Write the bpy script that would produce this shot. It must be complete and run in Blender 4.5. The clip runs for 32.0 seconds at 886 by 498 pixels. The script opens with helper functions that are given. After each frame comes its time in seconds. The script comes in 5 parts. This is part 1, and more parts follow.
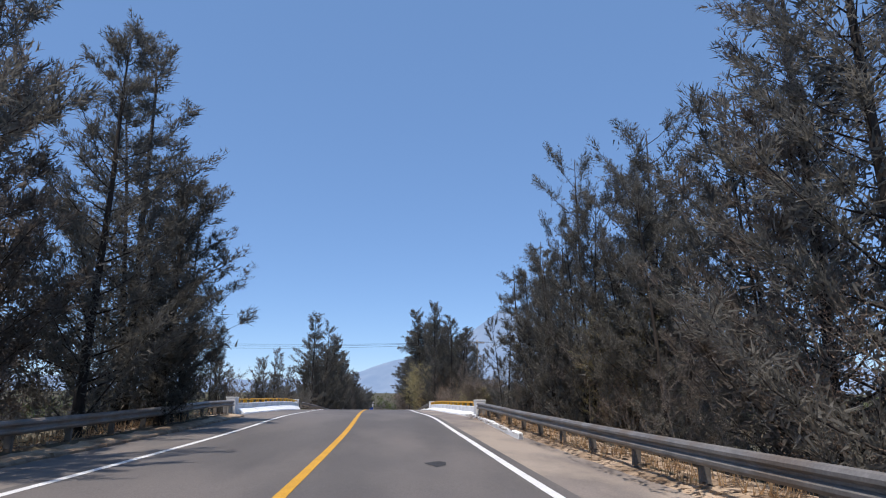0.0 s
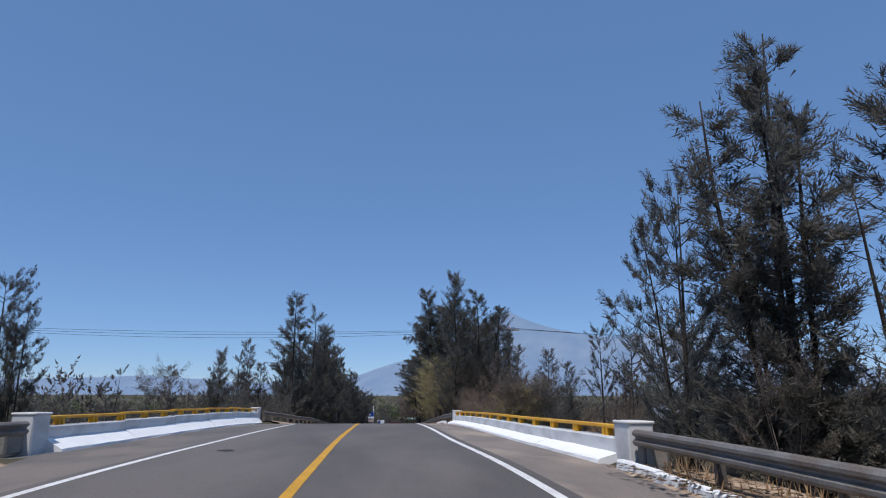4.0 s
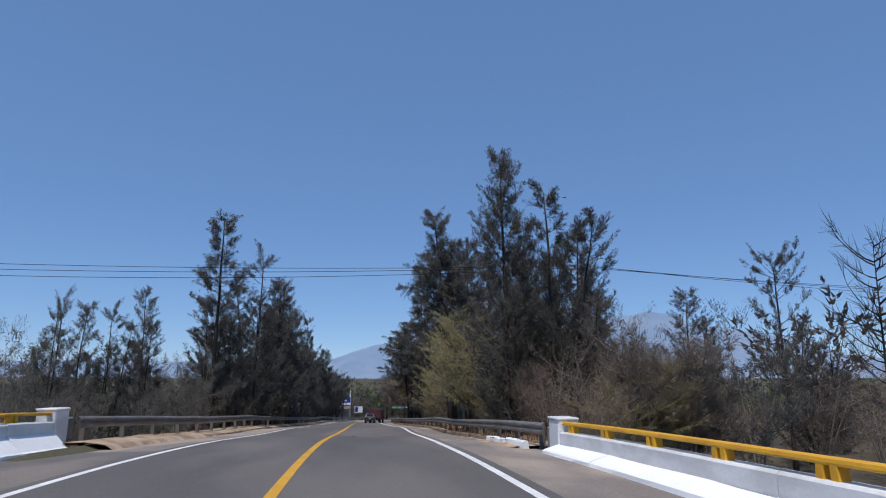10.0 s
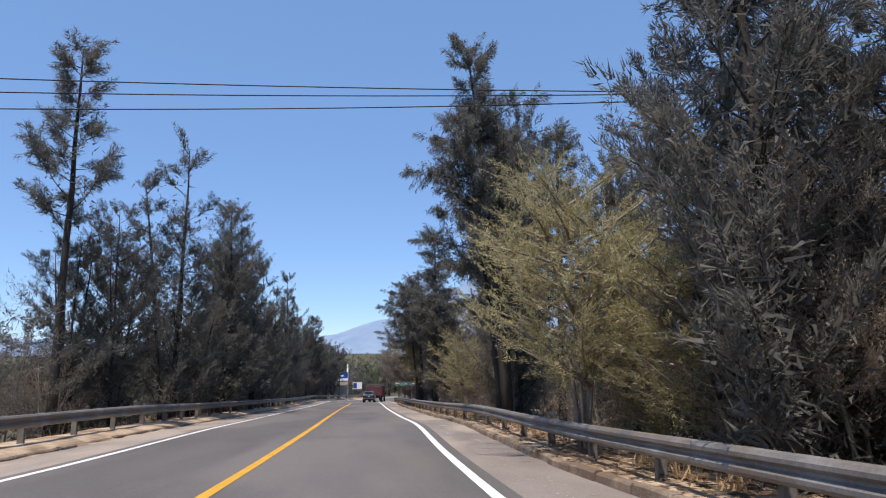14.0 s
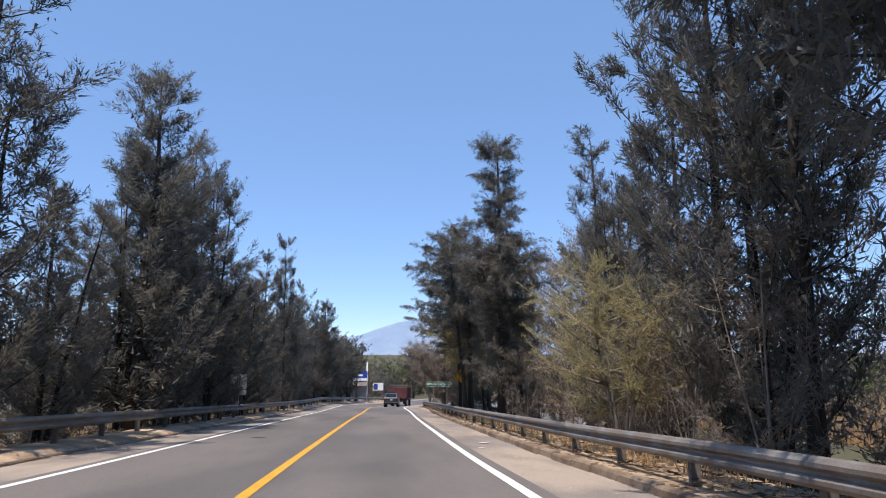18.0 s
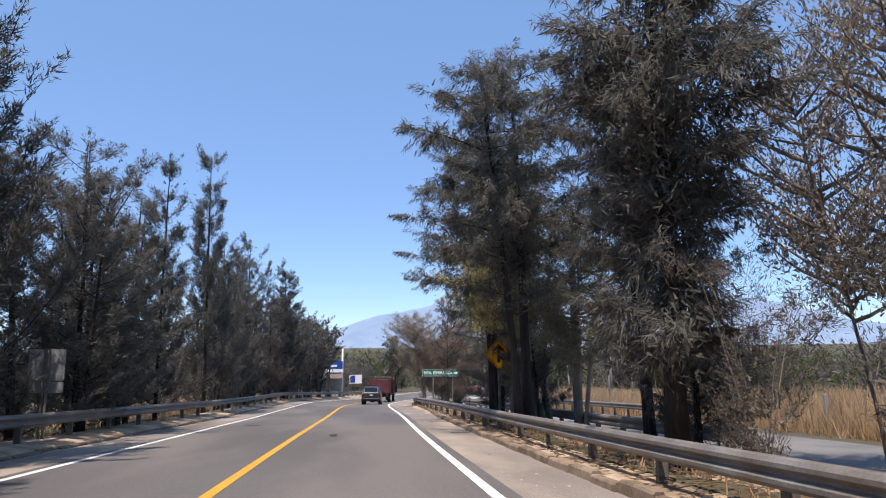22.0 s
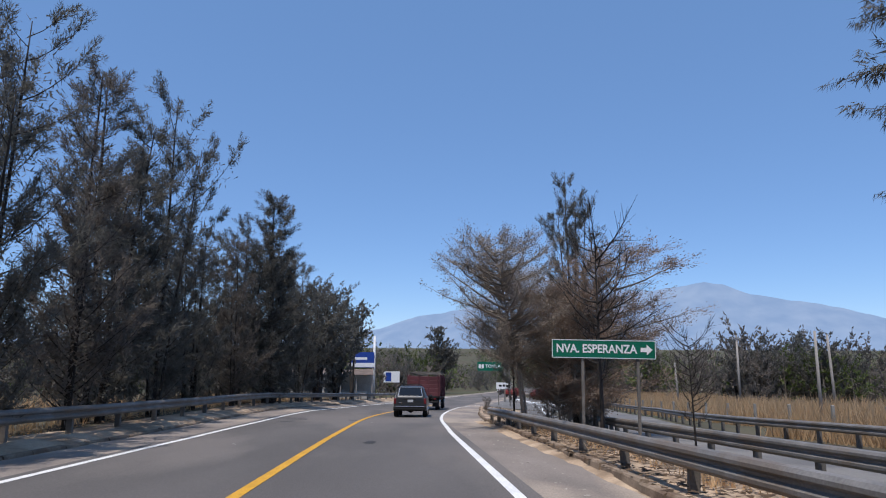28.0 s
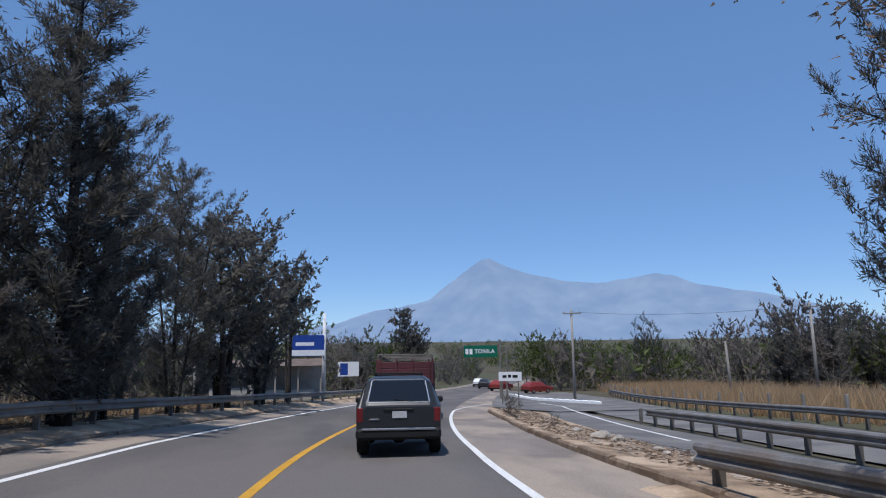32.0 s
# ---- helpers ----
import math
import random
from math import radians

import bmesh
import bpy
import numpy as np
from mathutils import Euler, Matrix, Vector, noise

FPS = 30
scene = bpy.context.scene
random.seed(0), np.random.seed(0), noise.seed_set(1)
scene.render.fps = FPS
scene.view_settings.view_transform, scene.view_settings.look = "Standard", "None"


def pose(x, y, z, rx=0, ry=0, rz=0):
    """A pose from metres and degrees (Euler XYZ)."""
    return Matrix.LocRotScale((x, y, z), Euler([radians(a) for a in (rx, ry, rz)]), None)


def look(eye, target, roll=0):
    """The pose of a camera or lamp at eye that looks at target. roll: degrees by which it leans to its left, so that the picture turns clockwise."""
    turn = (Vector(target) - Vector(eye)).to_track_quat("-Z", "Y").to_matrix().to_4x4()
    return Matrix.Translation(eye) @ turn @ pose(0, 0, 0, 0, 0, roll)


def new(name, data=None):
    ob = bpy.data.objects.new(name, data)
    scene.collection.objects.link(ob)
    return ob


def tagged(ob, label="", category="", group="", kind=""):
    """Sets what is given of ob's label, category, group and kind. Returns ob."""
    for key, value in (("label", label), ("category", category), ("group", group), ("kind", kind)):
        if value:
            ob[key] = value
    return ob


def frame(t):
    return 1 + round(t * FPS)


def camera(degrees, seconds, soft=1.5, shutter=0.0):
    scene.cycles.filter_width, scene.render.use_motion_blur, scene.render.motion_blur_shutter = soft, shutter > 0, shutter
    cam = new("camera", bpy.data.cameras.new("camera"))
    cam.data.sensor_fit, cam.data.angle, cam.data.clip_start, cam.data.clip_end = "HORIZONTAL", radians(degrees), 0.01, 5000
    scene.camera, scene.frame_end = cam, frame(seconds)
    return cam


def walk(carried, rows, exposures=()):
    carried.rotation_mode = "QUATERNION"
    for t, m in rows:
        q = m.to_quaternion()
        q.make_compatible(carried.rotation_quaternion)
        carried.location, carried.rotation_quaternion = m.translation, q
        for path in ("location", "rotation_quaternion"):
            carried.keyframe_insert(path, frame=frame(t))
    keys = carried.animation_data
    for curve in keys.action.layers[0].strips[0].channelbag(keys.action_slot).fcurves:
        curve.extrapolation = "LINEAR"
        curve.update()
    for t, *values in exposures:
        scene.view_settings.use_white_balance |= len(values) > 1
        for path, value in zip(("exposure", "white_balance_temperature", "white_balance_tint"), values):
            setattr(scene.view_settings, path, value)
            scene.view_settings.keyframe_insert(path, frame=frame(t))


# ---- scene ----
cam = camera(70.1, 32.0, soft=1.1)
PATH = [
    (0.0, (-0.156, 0.000, 1.254), (0.726, 9.693, 3.551), 0.22),
    (0.5, (-0.176, 2.655, 1.265), (0.800, 12.331, 3.595), 0.10),
    (1.0, (-0.132, 5.096, 1.292), (0.869, 14.782, 3.566), 0.02),
    (1.5, (-0.122, 7.608, 1.335), (0.917, 17.287, 3.622), -0.12),
    (2.0, (-0.070, 9.986, 1.352), (0.958, 19.660, 3.664), -0.24),
    (2.5, (-0.013, 12.491, 1.403), (0.931, 22.169, 3.737), -0.07),
    (3.0, (-0.069, 14.945, 1.442), (0.835, 24.605, 3.864), 0.21),
    (3.5, (-0.042, 17.578, 1.519), (0.843, 27.259, 3.863), 0.08),
    (4.0, (-0.093, 20.026, 1.553), (0.763, 29.713, 3.883), 0.04),
    (4.5, (-0.162, 22.458, 1.642), (0.708, 32.149, 3.948), -0.05),
    (6.5, (-0.438, 29.429, 1.643), (0.539, 39.135, 3.843), -0.06),
    (7.0, (-0.456, 31.521, 1.731), (0.536, 41.206, 4.015), -0.15),
    (7.5, (-0.479, 33.642, 1.693), (0.538, 43.357, 3.835), -0.14),
    (8.0, (-0.495, 35.956, 1.705), (0.551, 45.666, 3.854), -0.22),
    (8.5, (-0.455, 38.200, 1.703), (0.635, 47.893, 3.906), -0.38),
    (9.0, (-0.432, 40.444, 1.701), (0.706, 50.131, 3.907), -0.28),
    (9.5, (-0.453, 42.758, 1.715), (0.721, 52.448, 3.890), -0.13),
    (10.0, (-0.450, 45.135, 1.742), (0.757, 54.842, 3.820), 0.03),
    (10.5, (-0.365, 47.443, 1.755), (0.886, 57.130, 3.899), -0.33),
    (11.0, (-0.257, 49.909, 1.669), (1.031, 59.634, 3.609), -0.43),
    (11.5, (-0.148, 52.296, 1.627), (1.197, 62.014, 3.563), -0.51),
    (12.0, (-0.060, 54.817, 1.611), (1.309, 64.538, 3.517), -0.54),
    (12.5, (0.088, 57.155, 1.482), (1.475, 66.870, 3.403), -0.79),
    (13.0, (0.214, 59.399, 1.466), (1.563, 69.132, 3.325), -0.83),
    (13.5, (0.318, 61.658, 1.386), (1.625, 71.414, 3.149), -0.78),
    (14.0, (0.324, 63.795, 1.275), (1.532, 73.576, 2.969), -0.59),
    (14.5, (0.360, 65.990, 1.179), (1.443, 75.793, 2.832), -0.29),
    (16.5, (0.304, 74.842, 0.767), (1.114, 84.655, 2.517), -0.10),
    (17.0, (0.305, 77.037, 0.655), (1.122, 86.849, 2.403), 0.02),
    (17.5, (0.334, 79.232, 0.543), (1.173, 89.045, 2.278), -0.07),
    (18.0, (0.346, 81.467, 0.442), (1.206, 91.278, 2.174), -0.05),
    (18.5, (0.337, 83.702, 0.340), (1.240, 93.508, 2.082), -0.07),
    (19.0, (0.279, 85.893, 0.275), (1.230, 95.693, 2.024), -0.16),
    (19.5, (0.269, 88.132, 0.140), (1.243, 97.953, 1.753), -0.02),
    (20.0, (0.264, 90.367, 0.035), (1.217, 100.183, 1.690), 0.12),
    (20.5, (0.257, 92.770, -0.084), (1.280, 102.580, 1.566), 0.05),
    (21.0, (0.304, 95.004, -0.225), (1.427, 104.819, 1.326), -0.14),
    (21.5, (0.353, 97.243, -0.363), (1.549, 107.035, 1.278), -0.41),
    (22.0, (0.453, 99.431, -0.473), (1.638, 109.227, 1.153), -0.45),
    (22.5, (0.503, 101.622, -0.596), (1.749, 111.414, 1.007), -0.69),
    (23.0, (0.580, 103.809, -0.719), (1.856, 113.596, 0.888), -0.75),
    (23.5, (0.635, 105.869, -0.819), (1.966, 115.647, 0.803), -0.73),
    (24.0, (0.724, 107.932, -0.950), (2.098, 117.706, 0.659), -0.86),
    (24.5, (0.795, 109.908, -1.049), (2.099, 119.694, 0.545), -0.69),
    (25.0, (0.835, 111.891, -1.142), (1.992, 121.678, 0.555), -0.27),
    (25.5, (0.941, 113.907, -1.201), (1.936, 123.723, 0.428), -0.14),
    (26.0, (1.000, 115.890, -1.298), (1.853, 125.720, 0.330), -0.10),
    (26.5, (1.026, 117.964, -1.409), (1.721, 127.803, 0.235), 0.34),
    (28.5, (0.594, 127.195, -1.934), (1.099, 137.045, -0.286), 0.30),
    (29.0, (0.458, 129.702, -2.065), (0.952, 139.553, -0.420), 0.11),
    (29.5, (0.319, 132.283, -2.207), (0.890, 142.131, -0.567), -0.05),
    (30.0, (0.224, 134.959, -2.352), (0.907, 144.803, -0.729), -0.30),
    (30.5, (0.140, 137.715, -2.492), (0.975, 147.548, -0.875), -0.27),
    (31.0, (0.079, 140.422, -2.643), (1.069, 150.241, -1.028), -0.32),
    (31.5, (0.134, 143.104, -2.770), (1.244, 152.913, -1.174), -0.46),
    (32.0, (0.191, 145.677, -2.904), (1.426, 155.477, -1.345), -0.72),
]
walk(cam, [(t, look(eye, target, roll)) for t, eye, target, roll in PATH],
     exposures=[(0, 0.5, 6310, 13), (2.5, 0.11, 5990, 12), (4, 0.05, 5990, 12), (11, 0.11, 6090, 12), (12, 0.43, 6300, 12), (13.5, 0.68, 6440, 13), (17, 0.88, 6500, 13), (19, 0.88, 6540, 14), (22, 0.93, 6600, 14), (24, 0.93, 6650, 14), (25.2, 0.71, 6440, 14), (26, 0.63, 6500, 14), (28.5, 0.39, 6060, 12), (30, 0.39, 6100, 12), (31, 0.43, 6100, 11), (32, 0.23, 5900, 11)])

# ---------------------------------------------------------------- world and sun
SUN_ELEVATION, SUN_AZIMUTH = radians(68), radians(-150)  # azimuth from +y, to the right
world = bpy.data.worlds.new("sky")
scene.world = world
world.use_nodes = True
wn = world.node_tree.nodes
sky = wn.new("ShaderNodeTexSky")
sky.sky_type = "NISHITA"
sky.sun_disc = False
sky.sun_elevation, sky.sun_rotation = SUN_ELEVATION, SUN_AZIMUTH
sky.altitude, sky.air_density, sky.dust_density, sky.ozone_density = 2200, 1.0, 0.1, 4.0
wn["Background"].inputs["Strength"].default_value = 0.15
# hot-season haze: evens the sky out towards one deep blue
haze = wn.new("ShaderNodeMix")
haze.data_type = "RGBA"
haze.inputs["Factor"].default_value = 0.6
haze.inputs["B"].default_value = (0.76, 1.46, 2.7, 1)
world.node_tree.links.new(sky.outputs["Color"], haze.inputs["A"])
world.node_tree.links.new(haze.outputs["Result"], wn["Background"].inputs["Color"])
sun = new("sun", bpy.data.lights.new("sun", "SUN"))
sun.data.energy, sun.data.angle, sun.data.color = 3.4, radians(0.53), (1.0, 0.92, 0.81)
sun.matrix_world = look((0, 0, 60), (-math.sin(SUN_AZIMUTH) * math.cos(SUN_ELEVATION), -math.cos(SUN_AZIMUTH) * math.cos(SUN_ELEVATION), 60 - math.sin(SUN_ELEVATION)))
scene.view_settings.exposure = 0.0

# ---------------------------------------------------------------- materials


def material(name, colour, rough=0.8, metal=0.0, dark=0.75, scale=3.0, fine=40.0, bump=0.3, spec=0.3, second=None, mix_scale=0.6, island=0.0, stretch=(1, 1, 1), grain=1.0):
    """Two scales of noise between colour, a darker tone and a second colour, with a fine bump."""
    m = bpy.data.materials.new(name)
    m.use_nodes = True
    t = m.node_tree
    n, link = t.nodes, t.links.new
    b = n["Principled BSDF"]
    co = n.new("ShaderNodeTexCoord")
    mp = n.new("ShaderNodeMapping")
    mp.inputs["Scale"].default_value = stretch
    geo = n.new("ShaderNodeNewGeometry")
    link(geo.outputs["Position"], mp.inputs["Vector"])

    def tex(s, detail=4):
        x = n.new("ShaderNodeTexNoise")
        x.inputs["Scale"].default_value, x.inputs["Detail"].default_value = s, detail
        link(mp.outputs["Vector"], x.inputs["Vector"])
        return x

    def ramp(src, lo, hi):
        r = n.new("ShaderNodeMapRange")
        r.inputs["From Min"].default_value, r.inputs["From Max"].default_value = lo, hi
        link(src, r.inputs["Value"])
        return r.outputs["Result"]

    def mix(f, a, c):
        x = n.new("ShaderNodeMix")
        x.data_type = "RGBA"
        link(f, x.inputs[0])
        for i, v in ((6, a), (7, c)):
            if isinstance(v, tuple):
                x.inputs[i].default_value = (*v, 1)
            else:
                link(v, x.inputs[i])
        return x.outputs[2]

    large, small = tex(scale), tex(fine, 3)
    low = tuple(c * dark for c in colour)
    out = mix(ramp(large.outputs["Fac"], 0.35, 0.65), low, colour)
    if second:
        out = mix(ramp(tex(mix_scale, 6).outputs["Fac"], 0.46, 0.6), out, second)
    if island:
        r = n.new("ShaderNodeMapRange")
        link(geo.outputs["Random Per Island"], r.inputs["Value"])
        r.inputs["To Min"].default_value, r.inputs["To Max"].default_value = 1 - island, 1 + island
        h = n.new("ShaderNodeHueSaturation")
        link(r.outputs["Result"], h.inputs["Value"])
        link(out, h.inputs["Color"])
        out = h.outputs["Color"]
    v = n.new("ShaderNodeMapRange")
    link(small.outputs["Fac"], v.inputs["Value"])
    v.inputs["From Min"].default_value, v.inputs["From Max"].default_value = 0.3, 0.7
    v.inputs["To Min"].default_value, v.inputs["To Max"].default_value = 1 - 0.18 * grain, 1 + 0.12 * grain
    h2 = n.new("ShaderNodeHueSaturation")
    link(v.outputs["Result"], h2.inputs["Value"])
    link(out, h2.inputs["Color"])
    link(h2.outputs["Color"], b.inputs["Base Color"])
    b.inputs["Roughness"].default_value, b.inputs["Metallic"].default_value = rough, metal
    b.inputs["Specular IOR Level"].default_value = spec
    if bump:
        bp = n.new("ShaderNodeBump")
        bp.inputs["Strength"].default_value, bp.inputs["Distance"].default_value = bump, 0.02
        link(small.outputs["Fac"], bp.inputs["Height"])
        link(bp.outputs["Normal"], b.inputs["Normal"])
    return m


def leaf_material(name, colour, second, through_light=0.35):
    """Foliage: per-leaf and per-tree variation, part of the light passing through."""
    m = bpy.data.materials.new(name)
    m.use_nodes = True
    t = m.node_tree
    n, link = t.nodes, t.links.new
    b, outp = n["Principled BSDF"], n["Material Output"]
    geo, info = n.new("ShaderNodeNewGeometry"), n.new("ShaderNodeObjectInfo")
    noise_tex = n.new("ShaderNodeTexNoise")
    noise_tex.inputs["Scale"].default_value = 0.9
    link(geo.outputs["Position"], noise_tex.inputs["Vector"])
    add = n.new("ShaderNodeMath")
    add.operation = "MULTIPLY_ADD"
    link(geo.outputs["Random Per Island"], add.inputs[0])
    add.inputs[1].default_value = 0.55
    rng = n.new("ShaderNodeMapRange")
    rng.inputs["From Min"].default_value, rng.inputs["From Max"].default_value = 0.3, 0.7
    rng.inputs["To Min"].default_value, rng.inputs["To Max"].default_value = 0.0, 0.5
    link(noise_tex.outputs["Fac"], rng.inputs["Value"])
    link(rng.outputs["Result"], add.inputs[2])
    x = n.new("ShaderNodeMix")
    x.data_type = "RGBA"
    link(add.outputs[0], x.inputs[0])
    x.inputs[6].default_value, x.inputs[7].default_value = (*colour, 1), (*second, 1)
    r = n.new("ShaderNodeMapRange")
    r.inputs["To Min"].default_value, r.inputs["To Max"].default_value = 0.75, 1.25
    link(info.outputs["Random"], r.inputs["Value"])
    h = n.new("ShaderNodeHueSaturation")
    link(r.outputs["Result"], h.inputs["Value"])
    link(x.outputs[2], h.inputs["Color"])
    link(h.outputs["Color"], b.inputs["Base Color"])
    b.inputs["Roughness"].default_value = 0.6
    b.inputs["Specular IOR Level"].default_value = 0.25
    tr = n.new("ShaderNodeBsdfTranslucent")
    link(h.outputs["Color"], tr.inputs["Color"])
    ms = n.new("ShaderNodeMixShader")
    ms.inputs[0].default_value = through_light
    link(b.outputs[0], ms.inputs[1])
    link(tr.outputs[0], ms.inputs[2])
    link(ms.outputs[0], outp.inputs["Surface"])
    return m


ASPHALT = material("asphalt", (0.122, 0.111, 0.105), 0.85, dark=0.8, scale=0.5, fine=60, bump=0.25, second=(0.152, 0.135, 0.124), mix_scale=0.35, stretch=(1, 0.25, 1))
SHOULDER = material("dusty_asphalt", (0.25, 0.212, 0.185), 0.9, dark=0.75, scale=0.8, fine=50, bump=0.4, second=(0.34, 0.28, 0.225), mix_scale=0.5, stretch=(1, 0.4, 1))
BRIDGE_SHOULDER = material("dusty_grey_asphalt", (0.15, 0.138, 0.13), 0.9, dark=0.8, scale=0.7, fine=50, bump=0.35, second=(0.2, 0.172, 0.15), mix_scale=0.5, stretch=(1, 0.4, 1))
YELLOW_LINE = material("yellow_road_paint", (0.62, 0.33, 0.03), 0.7, dark=0.85, scale=2, fine=30, bump=0.15)
WHITE_LINE = material("white_road_paint", (0.76, 0.75, 0.73), 0.7, dark=0.85, scale=2, fine=30, bump=0.15)
DIRT = material("dry_dirt", (0.37, 0.265, 0.175), 0.95, dark=0.6, scale=1.2, fine=25, bump=0.8, second=(0.48, 0.36, 0.25), mix_scale=0.9)
GROUND = material("dry_ground", (0.105, 0.085, 0.052), 0.95, dark=0.6, scale=0.15, fine=8, bump=0.6, second=(0.075, 0.075, 0.04), mix_scale=0.03)
LITTER = material("leaf_litter", (0.11, 0.07, 0.04), 0.95, dark=0.6, scale=2, fine=30, bump=0.8, island=0.5)
CONCRETE = material("whitewashed_concrete", (0.72, 0.715, 0.71), 0.85, dark=0.92, scale=1.0, fine=14, bump=0.06, second=(0.58, 0.57, 0.56), mix_scale=0.9, stretch=(1, 1, 2.5), grain=0.3)
WHITEWASH = material("fresh_white_paint", (0.86, 0.86, 0.85), 0.85, dark=0.95, scale=1.5, fine=14, bump=0.05, grain=0.2)
GREY_CONCRETE = material("grey_concrete", (0.3, 0.285, 0.26), 0.9, dark=0.7, scale=2, fine=30, bump=0.5)
DUSTY_CONCRETE = material("dust_stained_concrete", (0.3, 0.225, 0.16), 0.95, dark=0.6, scale=2.5, fine=30, bump=0.6, second=(0.16, 0.11, 0.075), mix_scale=1.5)
YELLOW_STEEL = material("yellow_painted_steel", (0.74, 0.39, 0.02), 0.5, dark=0.88, scale=3, fine=40, bump=0.05, second=(0.6, 0.3, 0.02), mix_scale=1.5, grain=0.3)
GALVANISED = material("galvanised_steel", (0.23, 0.215, 0.2), 0.5, metal=0.1, dark=0.65, scale=2, fine=30, bump=0.1, second=(0.17, 0.14, 0.115), mix_scale=1.2)
POST_STEEL = material("weathered_steel", (0.2, 0.18, 0.16), 0.75, metal=0.3, dark=0.7, scale=3, fine=30, bump=0.2)
BARK = material("grey_brown_bark", (0.052, 0.043, 0.037), 0.95, dark=0.6, scale=3, fine=25, bump=0.9, stretch=(1, 1, 0.3))
TWIG = material("dry_twigs", (0.29, 0.245, 0.2), 0.95, dark=0.7, scale=3, fine=25, bump=0.4)
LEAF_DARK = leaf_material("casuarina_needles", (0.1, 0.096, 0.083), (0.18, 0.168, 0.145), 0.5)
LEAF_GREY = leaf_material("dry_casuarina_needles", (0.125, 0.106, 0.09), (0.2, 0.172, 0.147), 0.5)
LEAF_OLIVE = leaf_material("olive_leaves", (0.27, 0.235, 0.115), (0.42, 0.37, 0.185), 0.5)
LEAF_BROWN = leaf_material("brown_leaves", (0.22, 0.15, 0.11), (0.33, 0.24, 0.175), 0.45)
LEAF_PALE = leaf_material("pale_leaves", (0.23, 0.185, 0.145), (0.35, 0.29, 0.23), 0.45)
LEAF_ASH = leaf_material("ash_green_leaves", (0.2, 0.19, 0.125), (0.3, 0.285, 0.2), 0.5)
LEAF_GREEN = leaf_material("green_leaves", (0.06, 0.085, 0.025), (0.12, 0.14, 0.04))
STRAW = leaf_material("dry_grass", (0.48, 0.31, 0.16), (0.62, 0.43, 0.25), 0.5)
STONE = material("pale_rock", (0.42, 0.38, 0.33), 0.9, dark=0.7, scale=3, fine=20, bump=0.6)


# ---------------------------------------------------------------- mesh helpers


def mesh_object(name, verts, faces, mat, parent=None, smooth=False, label=""):
    me = bpy.data.meshes.new(name)
    me.from_pydata(verts, [], faces)
    me.materials.append(mat)
    if smooth:
        me.polygons.foreach_set("use_smooth", [True] * len(me.polygons))
    ob = new(name, me)
    if parent:
        ob.parent = parent
    if label:
        ob["label"] = label
    return ob


def triangles(name, v, mat, parent=None, label=""):
    """A mesh of loose triangles out of an array (n, 3, 3)."""
    n = len(v)
    me = bpy.data.meshes.new(name)
    me.vertices.add(n * 3)
    me.vertices.foreach_set("co", np.ascontiguousarray(v, dtype=np.float32).ravel())
    me.loops.add(n * 3)
    me.loops.foreach_set("vertex_index", np.arange(n * 3, dtype=np.int32))
    me.polygons.add(n)
    me.polygons.foreach_set("loop_start", np.arange(0, n * 3, 3, dtype=np.int32))
    me.polygons.foreach_set("loop_total", np.full(n, 3, dtype=np.int32))
    me.update(calc_edges=True)
    me.materials.append(mat)
    ob = new(name, me)
    if parent:
        ob.parent = parent
    if label:
        ob["label"] = label
    return ob


def part(name, bm, mat, parent, label="", smooth=False):
    me = bpy.data.meshes.new(name)
    bm.to_mesh(me)
    bm.free()
    me.materials.append(mat)
    if smooth:
        me.polygons.foreach_set("use_smooth", [True] * len(me.polygons))
    ob = new(name, me)
    ob.parent = parent
    if label:
        ob["label"] = label
    return ob


def empty(name, m, label, category, group="", kind=""):
    ob = new(name)
    ob.matrix_world = m
    return tagged(ob, label, category, group, kind)


def box(size, at=(0, 0, 0), bevel=0.01, turn=None):
    """A bevelled box with its middle at the place given."""
    bm = bmesh.new()
    bmesh.ops.create_cube(bm, size=1)
    bmesh.ops.scale(bm, vec=size, verts=bm.verts)
    if bevel:
        bmesh.ops.bevel(bm, geom=bm.edges[:], offset=bevel, segments=1, affect="EDGES")
    if turn is not None:
        bmesh.ops.transform(bm, matrix=turn, verts=bm.verts)
    bmesh.ops.translate(bm, vec=at, verts=bm.verts)
    return bm


def tube(points, radii, sides=6):
    """Verts and faces of a tapered tube along the points."""
    pts = np.asarray(points, float)
    vs, fs = [], []
    for i, p in enumerate(pts):
        d = pts[min(i + 1, len(pts) - 1)] - pts[max(i - 1, 0)]
        d = d / (np.linalg.norm(d) + 1e-9)
        a = np.cross(d, (0, 1, 0) if abs(d[1]) < 0.9 else (1, 0, 0))
        a = a / np.linalg.norm(a)
        c = np.cross(d, a)
        for k in range(sides):
            w = 2 * math.pi * k / sides
            vs.append(tuple(p + radii[i] * (a * math.cos(w) + c * math.sin(w))))
    for i in range(len(pts) - 1):
        for k in range(sides):
            k2 = (k + 1) % sides
            fs.append((i * sides + k, i * sides + k2, (i + 1) * sides + k2, (i + 1) * sides + k))
    fs.append(tuple(range(sides))[::-1])
    fs.append(tuple((len(pts) - 1) * sides + k for k in range(sides)))
    return vs, fs


